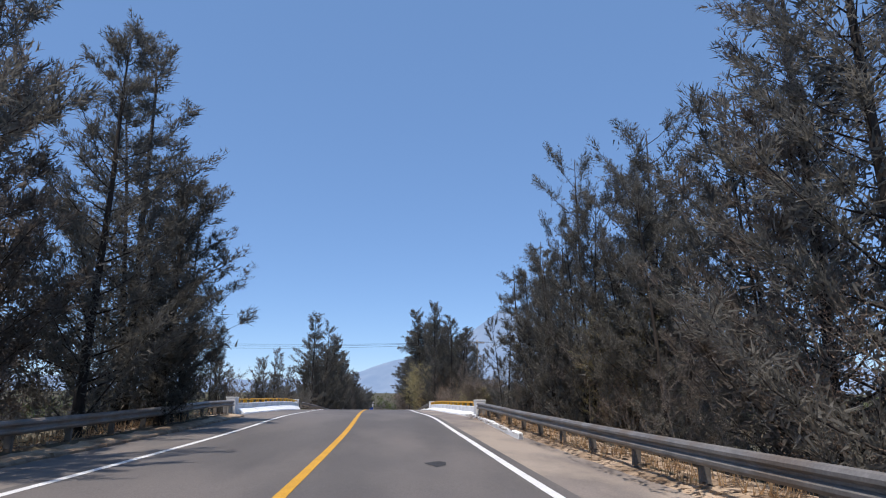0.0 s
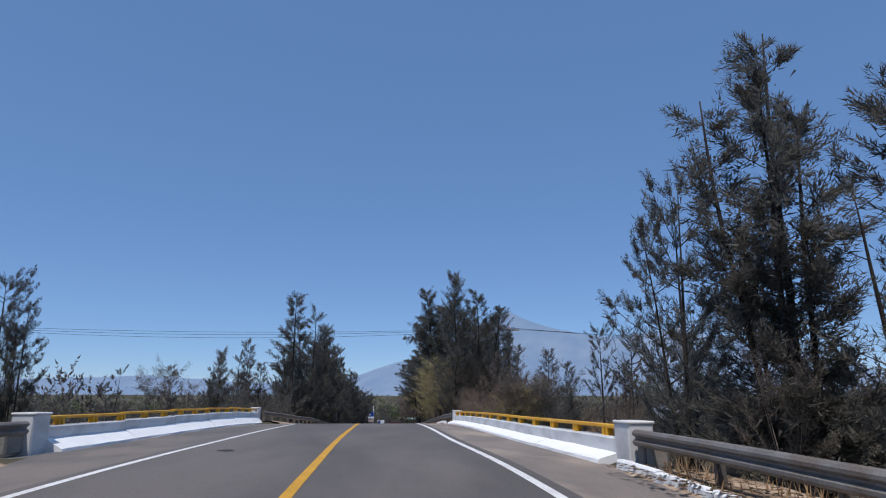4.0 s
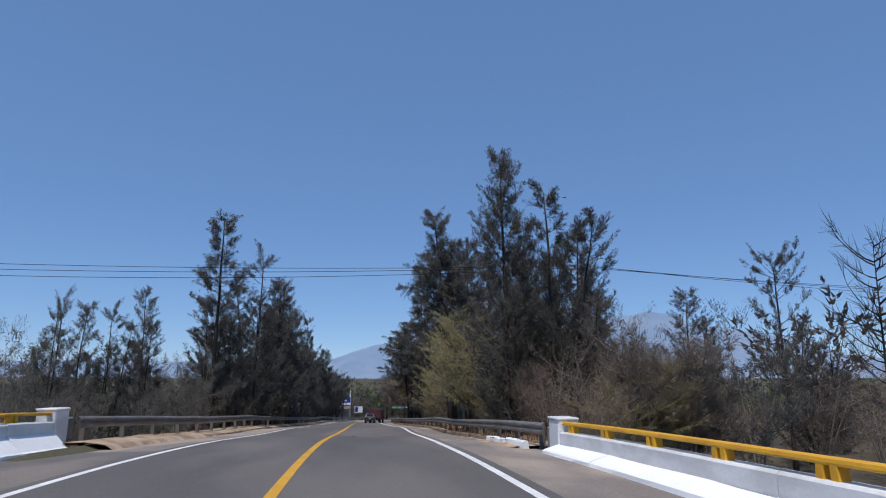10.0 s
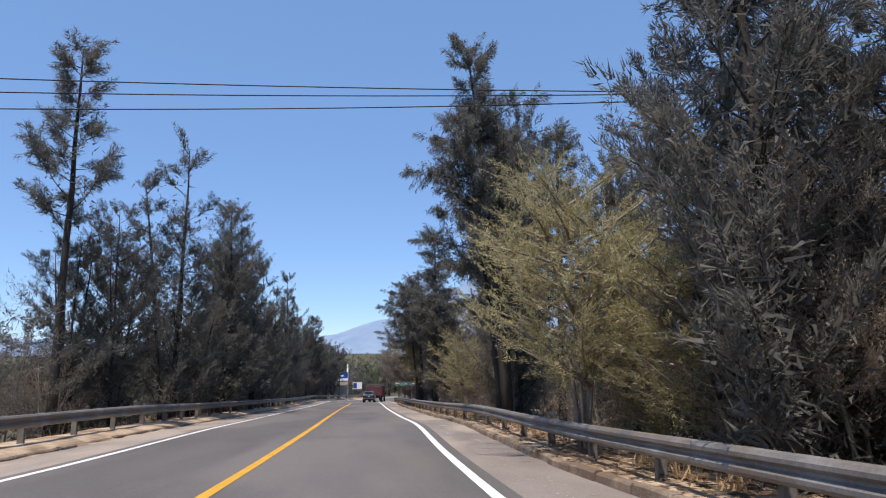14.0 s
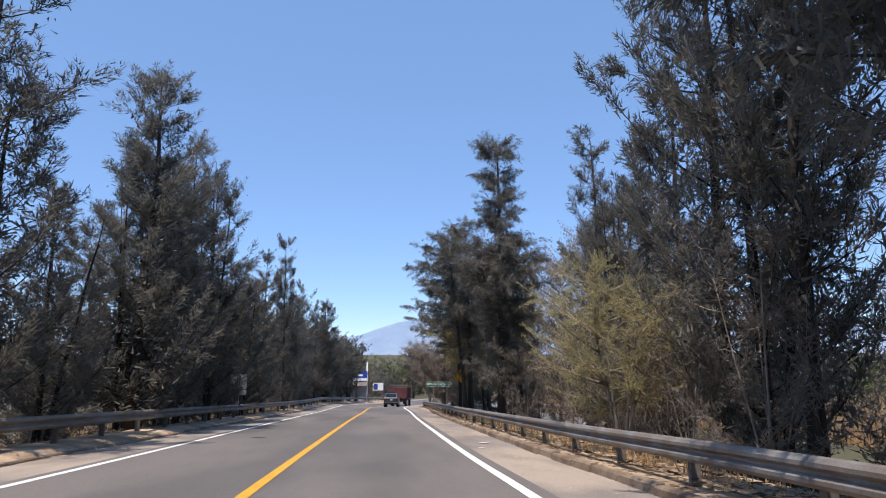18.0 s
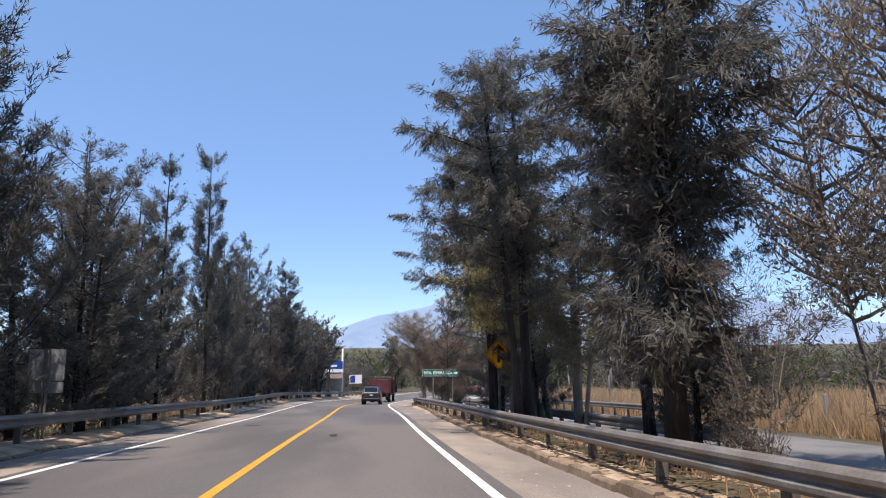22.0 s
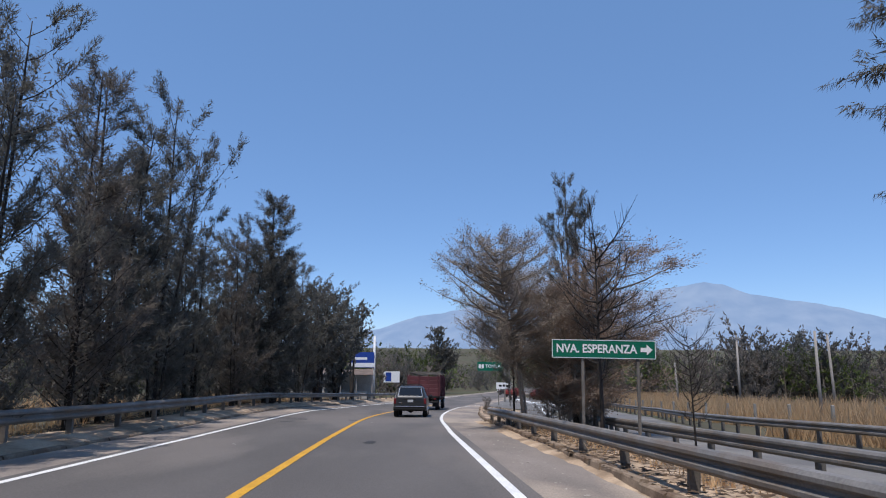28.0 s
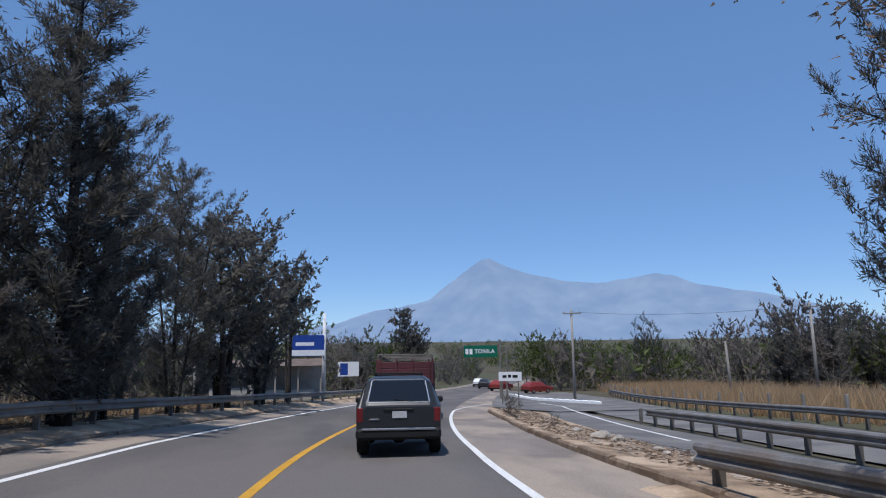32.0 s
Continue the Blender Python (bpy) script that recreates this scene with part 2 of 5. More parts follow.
def tubes(name, runs, mat, parent=None, sides=5, label=""):
    vs, fs = [], []
    for pts, rad in runs:
        thin = len(pts) == 2
        v, f = tube(pts, rad, 3 if thin or rad[0] < 0.05 else sides)
        f = f[:-2] if thin else f
        o = len(vs)
        vs += v
        fs += [tuple(i + o for i in q) for q in f]
    return mesh_object(name, vs, fs, mat, parent, True, label)


# ---------------------------------------------------------------- line of the road: y, x of the yellow line, height
LINE = [(-80, -1.62, -0.968), (-40, -1.62, -0.418), (-15, -1.60, -0.127), (0, -1.50, -0.004), (10, -1.39, 0.065), (20, -1.30, 0.194), (31.5, -1.35, 0.396), (40, -1.51, 0.377), (50, -1.56, 0.339), (59, -1.64, 0.209), (64, -1.66, 0.038), (77, -1.53, -0.602), (86, -1.35, -0.984), (95, -1.43, -1.490), (104, -1.46, -1.977), (116, -1.46, -2.622), (130, -1.33, -3.361), (145, -1.34, -4.188), (160, -1.16, -5.135), (175, 0.33, -6.052), (195, 3.91, -7.132), (225, 11.50, -8.400), (270, 25.00, -10.200), (340, 47.00, -12.500)]
LY, LX, LZ = (np.array([r[i] for r in LINE], float) for i in range(3))


def smooth_at(y, vals):
    """Monotone-ish cubic through the table."""
    y = np.clip(np.asarray(y, float), LY[0], LY[-1])
    slope = np.gradient(vals, LY)
    i = np.clip(np.searchsorted(LY, y, side="right") - 1, 0, len(LY) - 2)
    h = LY[i + 1] - LY[i]
    s = (y - LY[i]) / h
    return ((1 + 2 * s) * (1 - s) ** 2 * vals[i] + s * (1 - s) ** 2 * h * slope[i] + s * s * (3 - 2 * s) * vals[i + 1] + s * s * (s - 1) * h * slope[i + 1])


def bank(y):
    """How far the left half of the road rises towards its edge, where the road bends right."""
    return np.interp(y, (132, 142, 150, 155, 161, 180, 240), (0, 0.012, 0.036, 0.058, 0.078, 0.078, 0.03))


def on_road(y, u, dz=0.0):
    """A place u metres to the right of the yellow line, dz above the road."""
    return (float(smooth_at(y, LX)) + u, float(y), float(smooth_at(y, LZ)) + dz - min(u, 0.0) * float(bank(y)))


BRIDGE_0, BRIDGE_1 = 32.0, 61.2


def ground_height(x, y):
    """The land: it follows the road, drops beside the embankment and under the bridge, and rises far off."""
    x, y = np.asarray(x, float), np.asarray(y, float)
    u = np.abs(x - smooth_at(y, LX))
    right = x > smooth_at(y, LX)
    base = smooth_at(y, LZ) + np.where(right, 0, 1) * np.minimum(u, 9) * bank(y)
    drop = np.where(right, 1.5 - 1.1 * np.clip((y - 80) / 20, 0, 1), 1.5 - 1.2 * np.clip((y - 110) / 25, 0, 1))
    verge = np.where(right, 4.75, 5.4)
    z = base + np.where(right, 0.04, 0.10) - 0.45 * (u < verge) - drop * np.clip((u - verge - 1.5) / 3.5, 0, 1)
    gorge = np.exp(-((y - 47) / 9.0) ** 4) * 5.0
    z = z - gorge * (1 - 0.5 * np.clip((u - 60) / 60, 0, 1))
    r = np.hypot(x, y - 60)
    far = np.clip((r - 260) / 1500, 0, 1)
    z = z + far * far * (3 - 2 * far) * 26
    level = 1 - np.where(right, 1, 0) * np.clip((y - 85) / 10, 0, 1) * np.clip((255 - y) / 15, 0, 1) * np.clip((46 - u) / 8, 0, 1)
    z = z + level * (0.25 * np.sin(x * 0.31 + y * 0.17) * np.clip((u - 8) / 6, 0, 1) + 0.6 * np.sin(x * 0.043 + 1.3) * np.sin(y * 0.037) * np.clip((u - 14) / 20, 0, 1))
    return z


def gz(x, y):
    return float(ground_height(x, y))


def strip(name, mat, y0, y1, u0, u1, dz=0.0, step=1.0, thick=0.0, parent=None, sections=1):
    """A lofted strip of the road surface."""
    ys = np.linspace(y0, y1, max(2, int((y1 - y0) / step) + 1))
    us = np.linspace(u0, u1, sections + 1)
    vs = [on_road(y, u, dz) for y in ys for u in us]
    k = sections + 1
    fs = [(i * k + j, i * k + j + 1, (i + 1) * k + j + 1, (i + 1) * k + j) for i in range(len(ys) - 1) for j in range(sections)]
    return mesh_object(name, vs, fs, mat, parent)


def loft(name, mat, section, y0, y1, step=1.0, parent=None, label="", closed=True, side=1, shift=None, wear=0.0):
    """A section of (u, dz) points drawn along the road; side -1 mirrors it, shift(y) moves it outwards."""
    ys = np.linspace(y0, y1, max(2, int(math.ceil((y1 - y0) / step)) + 1))
    k = len(section)
    vs = [on_road(y, side * (u + (shift(y) if shift else 0.0)) + (random.uniform(-wear, wear) if wear else 0), dz + (random.uniform(-wear, wear) * 0.6 if wear else 0)) for y in ys for u, dz in section]
    fs = []
    for i in range(len(ys) - 1):
        for j in range(k if closed else k - 1):
            q = (i * k + j, i * k + (j + 1) % k, (i + 1) * k + (j + 1) % k, (i + 1) * k + j)
            fs.append(q if side > 0 else q[::-1])
    if closed:
        fs.append(tuple(range(k))[::side * -1])
        fs.append(tuple((len(ys) - 1) * k + j for j in range(k))[::side])
    return mesh_object(name, vs, fs, mat, parent, label=label)


# ---------------------------------------------------------------- ground, road, paint
gx = np.unique(np.concatenate([np.arange(-60, 60.1, 1.5), np.linspace(60, 300, 25), np.geomspace(300, 4500, 16), -np.linspace(60, 300, 25), -np.geomspace(300, 4500, 16)]))
gy = np.unique(np.concatenate([np.arange(-60, 260, 1.5), np.linspace(260, 600, 25), np.geomspace(600, 4800, 16), -np.linspace(60, 400, 12), -np.geomspace(400, 2500, 6)]))
GXX, GYY = np.meshgrid(gx, gy)
GZZ = ground_height(GXX, GYY)
GUU = GXX - smooth_at(GYY, LX)
GZZ = GZZ - 0.4 * ((GYY > 60) & (GYY < 240) & (GUU > 4) & (GUU < np.interp(GYY, (62, 128, 149, 172, 182, 186, 232), (5.6, 5.9, 6.6, 7.2, 7.0, 19.5, 15.0))))
gverts = np.stack([GXX.ravel(), GYY.ravel(), GZZ.ravel()], 1).tolist()
nx = len(gx)
gfaces = [(j * nx + i, j * nx + i + 1, (j + 1) * nx + i + 1, (j + 1) * nx + i) for j in range(len(gy) - 1) for i in range(nx - 1)]
ground = tagged(mesh_object("ground", gverts, gfaces, GROUND, smooth=True), "dry brown ground with scrub beside the road", "ground", kind="structure")

def left_rail(y):
    return float(np.interp(y, (62, 66, 74, 140, 205), (6.6, 6.3, 5.87, 5.8, 5.7)))


def right_rail(y):
    return float(np.interp(y, (61.3, 74, 145, 153.4), (5.8, 5.64, 5.6, 5.75)))


def right_kerb(y):
    return float(np.interp(y, (16, 30, 61, 66, 74, 128, 138, 149, 156, 163, 172, 182), (4.85, 5.36, 5.36, 5.2, 4.97, 4.95, 5.3, 5.45, 5.75, 5.97, 6.1, 5.8)))


road = tagged(strip("road", ASPHALT, -60, 330, -3.75, 3.75, 0.0, 1.0, sections=6), "worn grey two-lane asphalt road over the bridge", "road", kind="structure")
tagged(loft("shoulder_left", SHOULDER, [(3.75, 0.0), (4.8, -0.012), (5.75, -0.03)], 62, 330, closed=False, side=-1), "dusty paved shoulder of the road", "shoulder", kind="structure")
tagged(loft("shoulder_left_bridge", BRIDGE_SHOULDER, [(3.75, 0.0), (4.8, -0.012), (6.4, -0.03)], -60, 62, closed=False, side=-1), "grey paved shoulder with a film of dust", "shoulder", kind="structure")
tagged(loft("shoulder_right", SHOULDER, [(3.75, 0.0), (4.6, -0.012), (5.5, -0.03)], -60, 146, closed=False), "dusty paved shoulder of the road", "shoulder", kind="structure")
tagged(loft("shoulder_right_end", SHOULDER, [(3.75, 0.0), (5.2, -0.012), (6.4, -0.03)], 146, 330, closed=False), "dusty paved shoulder of the road", "shoulder", kind="structure")
tagged(strip("centre_line", YELLOW_LINE, -60, 200, -0.082, 0.082, 0.006), "solid yellow centre line painted on the asphalt", "road marking", kind="structure")
tagged(strip("edge_line_left", WHITE_LINE, -60, 230, -3.54, -3.39, 0.006), "white edge line painted on the asphalt", "road marking", kind="structure")
tagged(loft("edge_line_right", WHITE_LINE, [(3.39, 0.006), (3.54, 0.006)], -60, 196, 0.7, closed=False, shift=lambda y: max(0.0, (y - 183) * 0.09) ** 2 * 2.4 + 0.35 * float(np.interp(y, (145, 160), (0, 1)))), "white edge line painted on the asphalt", "road marking", kind="structure")
deck = tagged(loft("bridge_deck", GREY_CONCRETE, [(-7.1, -0.06), (6.3, -0.06), (6.3, -0.5), (4.5, -1.1), (-4.5, -1.1), (-7.1, -0.5)], BRIDGE_0 - 1, BRIDGE_1 + 1), "grey concrete deck of the road bridge", "bridge deck", kind="structure")
tagged(loft("verge_right", DIRT, [(4.98, -0.04), (5.25, 0.02), (5.9, 0.03), (7.2, -0.06)], 62, 154, 0.6, closed=False, wear=0.03), "sandy orange dirt verge under the guardrail", "verge", kind="structure")
tagged(loft("verge_right_near", DIRT, [(5.2, -0.05), (5.45, 0.03), (6.0, 0.03), (7.0, -0.05)], -50, 31, 0.6, closed=False, wear=0.03), "sandy dirt verge under the guardrail", "verge", kind="structure")
tagged(loft("verge_left", DIRT, [(5.05, -0.04), (5.3, 0.09), (5.8, 0.17), (6.6, 0.15), (7.6, -0.05)], 63, 215, 0.6, closed=False, side=-1, wear=0.03), "sandy dirt verge under the guardrail", "verge", kind="structure")
tagged(loft("verge_left_near", DIRT, [(5.55, -0.05), (5.8, 0.04), (6.3, 0.08), (7.4, -0.02)], -50, 33, 0.6, closed=False, side=-1, wear=0.03), "sandy dirt verge under the guardrail", "verge", kind="structure")


def kerb_run(label, y0, y1, side, shift, mat, high=0.12):
    """A row of kerb stones, each a piece of its own."""
    top = empty("kerb", pose(0, 0, 0), label, "kerb", kind="structure")
    y = y0
    while y < y1:
        ln = random.uniform(0.8, 1.3)
        dx = random.uniform(-0.03, 0.03)
        hh = high * random.uniform(0.7, 1.1)
        loft("kerb_stone", mat, [(dx, -0.1), (dx + 0.02, hh - 0.03), (dx + 0.05, hh), (dx + 0.15, hh), (dx + 0.18, -0.1)][::-1], y, min(y + ln - 0.03, y1), 0.6, top, side=side, shift=shift, wear=0.008)
        y += ln
    return top


kerb_run("worn concrete kerb along the dirt verge", 66, 182, 1, right_kerb, DUSTY_CONCRETE)
kerb_run("white-painted kerb leading off the bridge", 61.7, 66, 1, right_kerb, WHITEWASH, 0.16)
kerb_run("white-painted kerb leading onto the bridge", 18, 31.6, 1, right_kerb, WHITEWASH, 0.14)
kerb_run("low worn kerb at the edge of the shoulder", 63, 180, -1, lambda y: left_rail(y) - 0.75, DUSTY_CONCRETE, 0.06)
kerb_run("low worn kerb at the edge of the shoulder", 4, 31, -1, lambda y: 5.2, DUSTY_CONCRETE, 0.06)

# ---------------------------------------------------------------- guardrails
BEAM = [(0.0, 0.70), (-0.05, 0.685), (-0.085, 0.645), (-0.085, 0.605), (-0.03, 0.565), (-0.03, 0.535), (-0.085, 0.495), (-0.085, 0.455), (-0.05, 0.415), (0.0, 0.40),
        (0.006, 0.403), (-0.04, 0.422), (-0.075, 0.46), (-0.075, 0.49), (-0.02, 0.53), (-0.02, 0.57), (-0.075, 0.61), (-0.075, 0.64), (-0.04, 0.678), (0.006, 0.697)]


def guardrail(label, y0, y1, u, side, base=0.0, posts=2.54, shift=None):
    top = empty("guardrail", pose(0, 0, 0), label, "guardrail", "steel guardrails along the road")
    y = y0
    while y < y1 - 0.3:
        ye = min(y + 3.81, y1)
        loft("beam_panel", GALVANISED, [(u + a, b + base) for a, b in BEAM], y, ye + 0.1, 1.3, top, side=side, shift=shift)
        y = ye
    y = y0 + 0.5
    while y < y1:
        x, yy, z = on_road(y, side * (u + 0.09 + (shift(y) if shift else 0)), base)
        lean = random.uniform(-2, 2)
        part("post", box((0.14, 0.09, 1.0), (x, yy, z + 0.17), 0.008, pose(0, 0, 0, lean, lean)), POST_STEEL, top)
        part("block", box((0.05, 0.08, 0.26), (x - side * 0.09, yy, z + 0.55), 0.006), POST_STEEL, top)
        y += posts
    return top


guardrail("galvanised steel guardrail before the bridge", -30, 35.4, 0.0, -1, shift=lambda y: float(np.interp(y, (8, 35.4), (5.85, 6.7))))
guardrail("galvanised steel guardrail before the bridge", -30, 31.6, 0.0, 1, base=-0.06, shift=lambda y: float(np.interp(y, (0, 31.6), (5.35, 5.85))))
guardrail("galvanised steel guardrail running on after the bridge", 64.0, 205, 0.0, -1, base=0.11, shift=left_rail)
guardrail("galvanised steel guardrail ending at the junction", 61.3, 153.4, 0.0, 1, base=-0.08, shift=right_rail)


# ---------------------------------------------------------------- bridge parapets
def parapet(side, off, y0, y1, lift):
    top = empty("bridge_parapet", pose(0, 0, 0), "white concrete bridge parapet with a yellow rail", "parapet", "bridge parapets")
    y = y0 + 0.3
    while y < y1 - 0.5:
        ye = min(y + 4.9, y1 - 0.3)
        k = lift(0.5 * (y + ye))
        loft("wall_panel", CONCRETE, [(a, c + k) for a, c in [(off, -0.2), (off, 0.42), (off + 0.03, 0.45), (off + 0.27, 0.45), (off + 0.3, 0.42), (off + 0.3, -0.2)]][::-1], y + 0.008, ye - 0.008, 1.0, top, side=side)
        loft("kerb", WHITEWASH, [(a, c) for a, c in [(off - 0.42, -0.06), (off - 0.40, 0.04), (off - 0.34, 0.07), (off - 0.005, 0.17 + k), (off - 0.005, -0.1)]][::-1], y + 0.008, ye - 0.008, 0.7, top, side=side, label="painted white kerb", wear=0.012)
        loft("rail", YELLOW_STEEL, [(a, c + k) for a, c in [(off + 0.08, 0.60), (off + 0.07, 0.625), (off + 0.08, 0.665), (off + 0.11, 0.68), (off + 0.18, 0.68), (off + 0.21, 0.665), (off + 0.22, 0.625), (off + 0.21, 0.60)]][::-1], y, ye, 1.0, top, side=side, label="yellow steel hand rail")
        y = ye
    y = y0 + 1.2
    while y < y1 - 0.6:
        x, yy, z = on_road(y, side * (off + 0.145), lift(y))
        bm = box((0.14, 0.12, 0.2), (0, -0.1, 0.52), 0.012)
        box_two = box((0.14, 0.12, 0.2), (0, 0.1, 0.52), 0.012)
        tmp = bpy.data.meshes.new("post_half")
        box_two.to_mesh(tmp)
        box_two.free()
        bm.from_mesh(tmp)
        bpy.data.meshes.remove(tmp)
        for v in bm.verts:
            if v.co.z < 0.52:
                v.co.y *= 1.15
        bmesh.ops.translate(bm, vec=(x, yy, z), verts=bm.verts)
        part("rail_post", bm, YELLOW_STEEL, top, "short double yellow post")
        y += 2.0
    for y in (y0, y1):
        x, yy, z = on_road(y, side * (off + 0.22), lift(y))
        part("end_post", box((0.5, 0.75, 1.0), (x, yy, z + 0.24), 0.03), CONCRETE, top, "white concrete end block")
        part("cap", box((0.54, 0.79, 0.06), (x, yy, z + 0.75), 0.02), CONCRETE, top)
        # low flared block where the guardrail ends against the post
        s = -1 if y == y0 else 1
        part("wing_block", box((0.3, 0.7, 0.62), (x + side * 0.05, yy + s * 0.72, z + 0.2), 0.04), GREY_CONCRETE, top, "low grey concrete block")
    return top


parapet(1, 5.78, 32.2, 60.35, lambda y: 0.0)
parapet(-1, 6.62, 36.0, 63.4, lambda y: float(np.interp(y, (36, 64), (0.1, 0.26))))


# ---------------------------------------------------------------- trees
rng = np.random.default_rng(7)


def unit(v):
    return v / (np.linalg.norm(v, axis=-1, keepdims=True) + 1e-9)


def blades(starts, dirs, length, width, droop, r):
    """One thin triangle a blade, hanging from its start towards dirs, bent down by droop."""
    n = len(starts)
    d = unit(dirs * 0.8 + r.normal(0, 0.38, (n, 3)) - np.array([0, 0, 1.0]) * droop)
    ln = (length * r.uniform(0.6, 1.3, n))[:, None]
    side = unit(np.cross(d, r.normal(0, 1, (n, 3))))
    w = (width * r.uniform(0.7, 1.3, n))[:, None]
    return np.stack([starts - side * w * 0.5, starts + side * w * 0.5, starts + d * ln], 1)


def tree_parts(seed, height=10.0, base=0.18, width=2.2, shape="cone", stems=1, limbs=45, subs=9, per=60, length=0.115, thick=0.032, droop=-0.1, up=0.9, trunk=0.15, gaps=0.25, sub_len=0.55, lean=0.15, curl=0.6, spread=0.5, fill=0, fill_len=0.2, fill_thick=0.075, shoots=0.3, tuft=0.058, bend=(0.0, 0.0), core=0, core_len=0.26, core_thick=0.055, fill_to=0.88, twig=1.0):
    """Runs of wood and triangles of foliage of one tree that stands at the origin: stems, upswept limbs, and plumes of leaves along side shoots."""
    r = np.random.default_rng(seed)
    wood, starts, dirs, inner, inner_dirs, hearts, heart_dirs = [], [], [], [], [], [], []
    up_vec = np.array([0, 0, 1.0])
    for s in range(stems):
        a = s * 6.28 / stems + r.uniform(0, 1.5)
        fan = np.array([math.cos(a), math.sin(a), 0])
        off = fan * (0.0 if stems == 1 else r.uniform(0.1, 0.3))
        tip = np.array([r.normal(0, lean), r.normal(0, lean), 0]) * height * 0.3 + np.array([bend[0], bend[1], 0.0]) + fan * (0 if stems == 1 or (s == 0 and shape == "cone") else r.uniform(0.3, 0.8) * width * 0.8)
        h = height * (1 if s == 0 else r.uniform(0.66, 0.93))
        ks = np.linspace(0, 1, 9)
        wob = np.cumsum(r.normal(0, 0.05, (9, 3)), 0) * height * 0.06
        wob[:, 2] = 0
        line = off + ks[:, None] ** 1.2 * tip + wob * ks[:, None] + up_vec * (ks * h)[:, None]
        line[0, 2] = -0.25
        rad = trunk * (1.0 if s == 0 else 0.75) * (1 - ks) ** 0.8 + 0.012
        rad[0] *= 1.35
        wood.append((line, rad))
        n = max(5, limbs // stems)
        holes = r.uniform(base, 1, 6)
        for i in range(n + 1):
            f = base + (1 - base) * min(1.0, (i + r.uniform()) / n)
            if i == n:
                f = 0.93
            elif np.min(np.abs(holes - f)) < gaps * 0.05:
                continue
            p = np.array([np.interp(f, ks, line[:, c]) for c in range(3)])
            g = (f - base) / (1 - base)
            if shape == "cone":
                reach = width * (1 - g) ** 0.8 + 0.25
            elif shape == "round":
                reach = width * math.sqrt(max(0.05, 1 - (1.9 * g - 0.85) ** 2 * 0.9))
            elif shape == "column":
                reach = width * (0.65 + 0.35 * math.sin(g * 11 + seed)) * (1 - g) ** 0.45 + 0.12
            else:
                reach = width * (0.45 + 0.7 * g) * (1 - 0.6 * g ** 4) + 0.3
            reach *= r.uniform(0.6, 1.15)
            az = i * 2.4 + r.normal(0, 0.5)
            out = np.array([math.cos(az), math.sin(az), 0.0])
            q = np.linspace(0, 1, 6)
            rise = up * r.uniform(0.6, 1.3)
            limb = p + out * (reach * (q - 0.2 * curl * q ** 2))[:, None] + up_vec * (reach * rise * ((1 - curl) * q + curl * q ** 2))[:, None] + np.cumsum(r.normal(0, 0.025 * reach, (6, 3)), 0) * q[:, None]
            wood.append((limb, np.linspace(0.008 + 0.008 * reach, 0.004, 6) * twig))
            m = max(3, int(subs * (0.45 + 0.6 * reach / max(width, 0.1))))
            qq = np.sort(r.uniform(0.12, 1.0, m)) ** (0.6 if core else 0.85)
            qq[-1] = 0.98
            a0 = np.stack([np.interp(qq, q, limb[:, c]) for c in range(3)], 1)
            tan = unit(limb[np.minimum((qq * 5).astype(int) + 1, 5)] - limb[(qq * 4.99).astype(int)])
            td = unit(tan * 0.8 + r.normal(0, spread, (m, 3)) + up_vec * (0.35 * up - 0.25 * max(droop, 0)))
            td[-1] = tan[-1]
            tl = sub_len * r.uniform(0.5, 1.3, m)
            e0 = a0 + td * tl[:, None]
            for j in range(m):
                if r.uniform() < shoots:
                    wood.append((np.array([a0[j], e0[j]]), np.array([0.008, 0.003]) * twig))
            if fill:
                nf = max(2, int(fill * reach / width * (0.5 + reach / width) * ((1.55 - 1.0 * g) if core else 1.0)))
                fq = r.uniform(0.05, fill_to, nf)
                fp = np.stack([np.interp(fq, q, limb[:, c]) for c in range(3)], 1) + r.normal(0, 0.2, (nf, 3)) * np.array([1, 1, 0.9])
                inner.append(fp)
                inner_dirs.append(unit(r.normal(0, 1, (nf, 3))))
            if per and core:
                # a plume: a spindle of fine needles round each shoot, with coarser ones at its heart
                size = r.uniform(0.65, 1.35, m)
                w = r.uniform(0.0, 1.0, (m, per))
                ring = unit(np.cross(td[:, None], r.normal(0, 1, (m, per, 3))))
                wide = tuft * size[:, None] * (0.25 + np.sin(np.pi * w ** 0.75)) * np.sqrt(r.uniform(0.05, 1, (m, per)))
                pts = a0[:, None] + (e0 - a0)[:, None] * w[..., None] + ring * wide[..., None]
                starts.append(pts.reshape(-1, 3))
                dirs.append((td[:, None] * 0.9 + ring * 0.45).reshape(-1, 3))
                w = r.uniform(-0.1, 0.72, (m, core))
                pts = a0[:, None] + (e0 - a0)[:, None] * w[..., None] + r.normal(0, tuft * 0.4, (m, core, 3))
                hearts.append(pts.reshape(-1, 3))
                heart_dirs.append(np.repeat(td, core, 0))
            elif per:
                w = r.uniform(-0.1, 1.0, (m, per))
                pts = a0[:, None] + (e0 - a0)[:, None] * w[..., None] + r.normal(0, tuft, (m, per, 3))
                starts.append(pts.reshape(-1, 3))
                dirs.append(np.repeat(td, per, 0))
    tris = blades(np.concatenate(starts), np.concatenate(dirs), length, thick, droop, r) if per else None
    if hearts:
        tris = np.concatenate([tris, blades(np.concatenate(hearts), np.concatenate(heart_dirs), core_len, core_thick, droop * 0.5, r)])
    if inner:
        tris = np.concatenate([tris, blades(np.concatenate(inner), np.concatenate(inner_dirs), fill_len, fill_thick, droop * 0.5, r)])
    return wood, tris


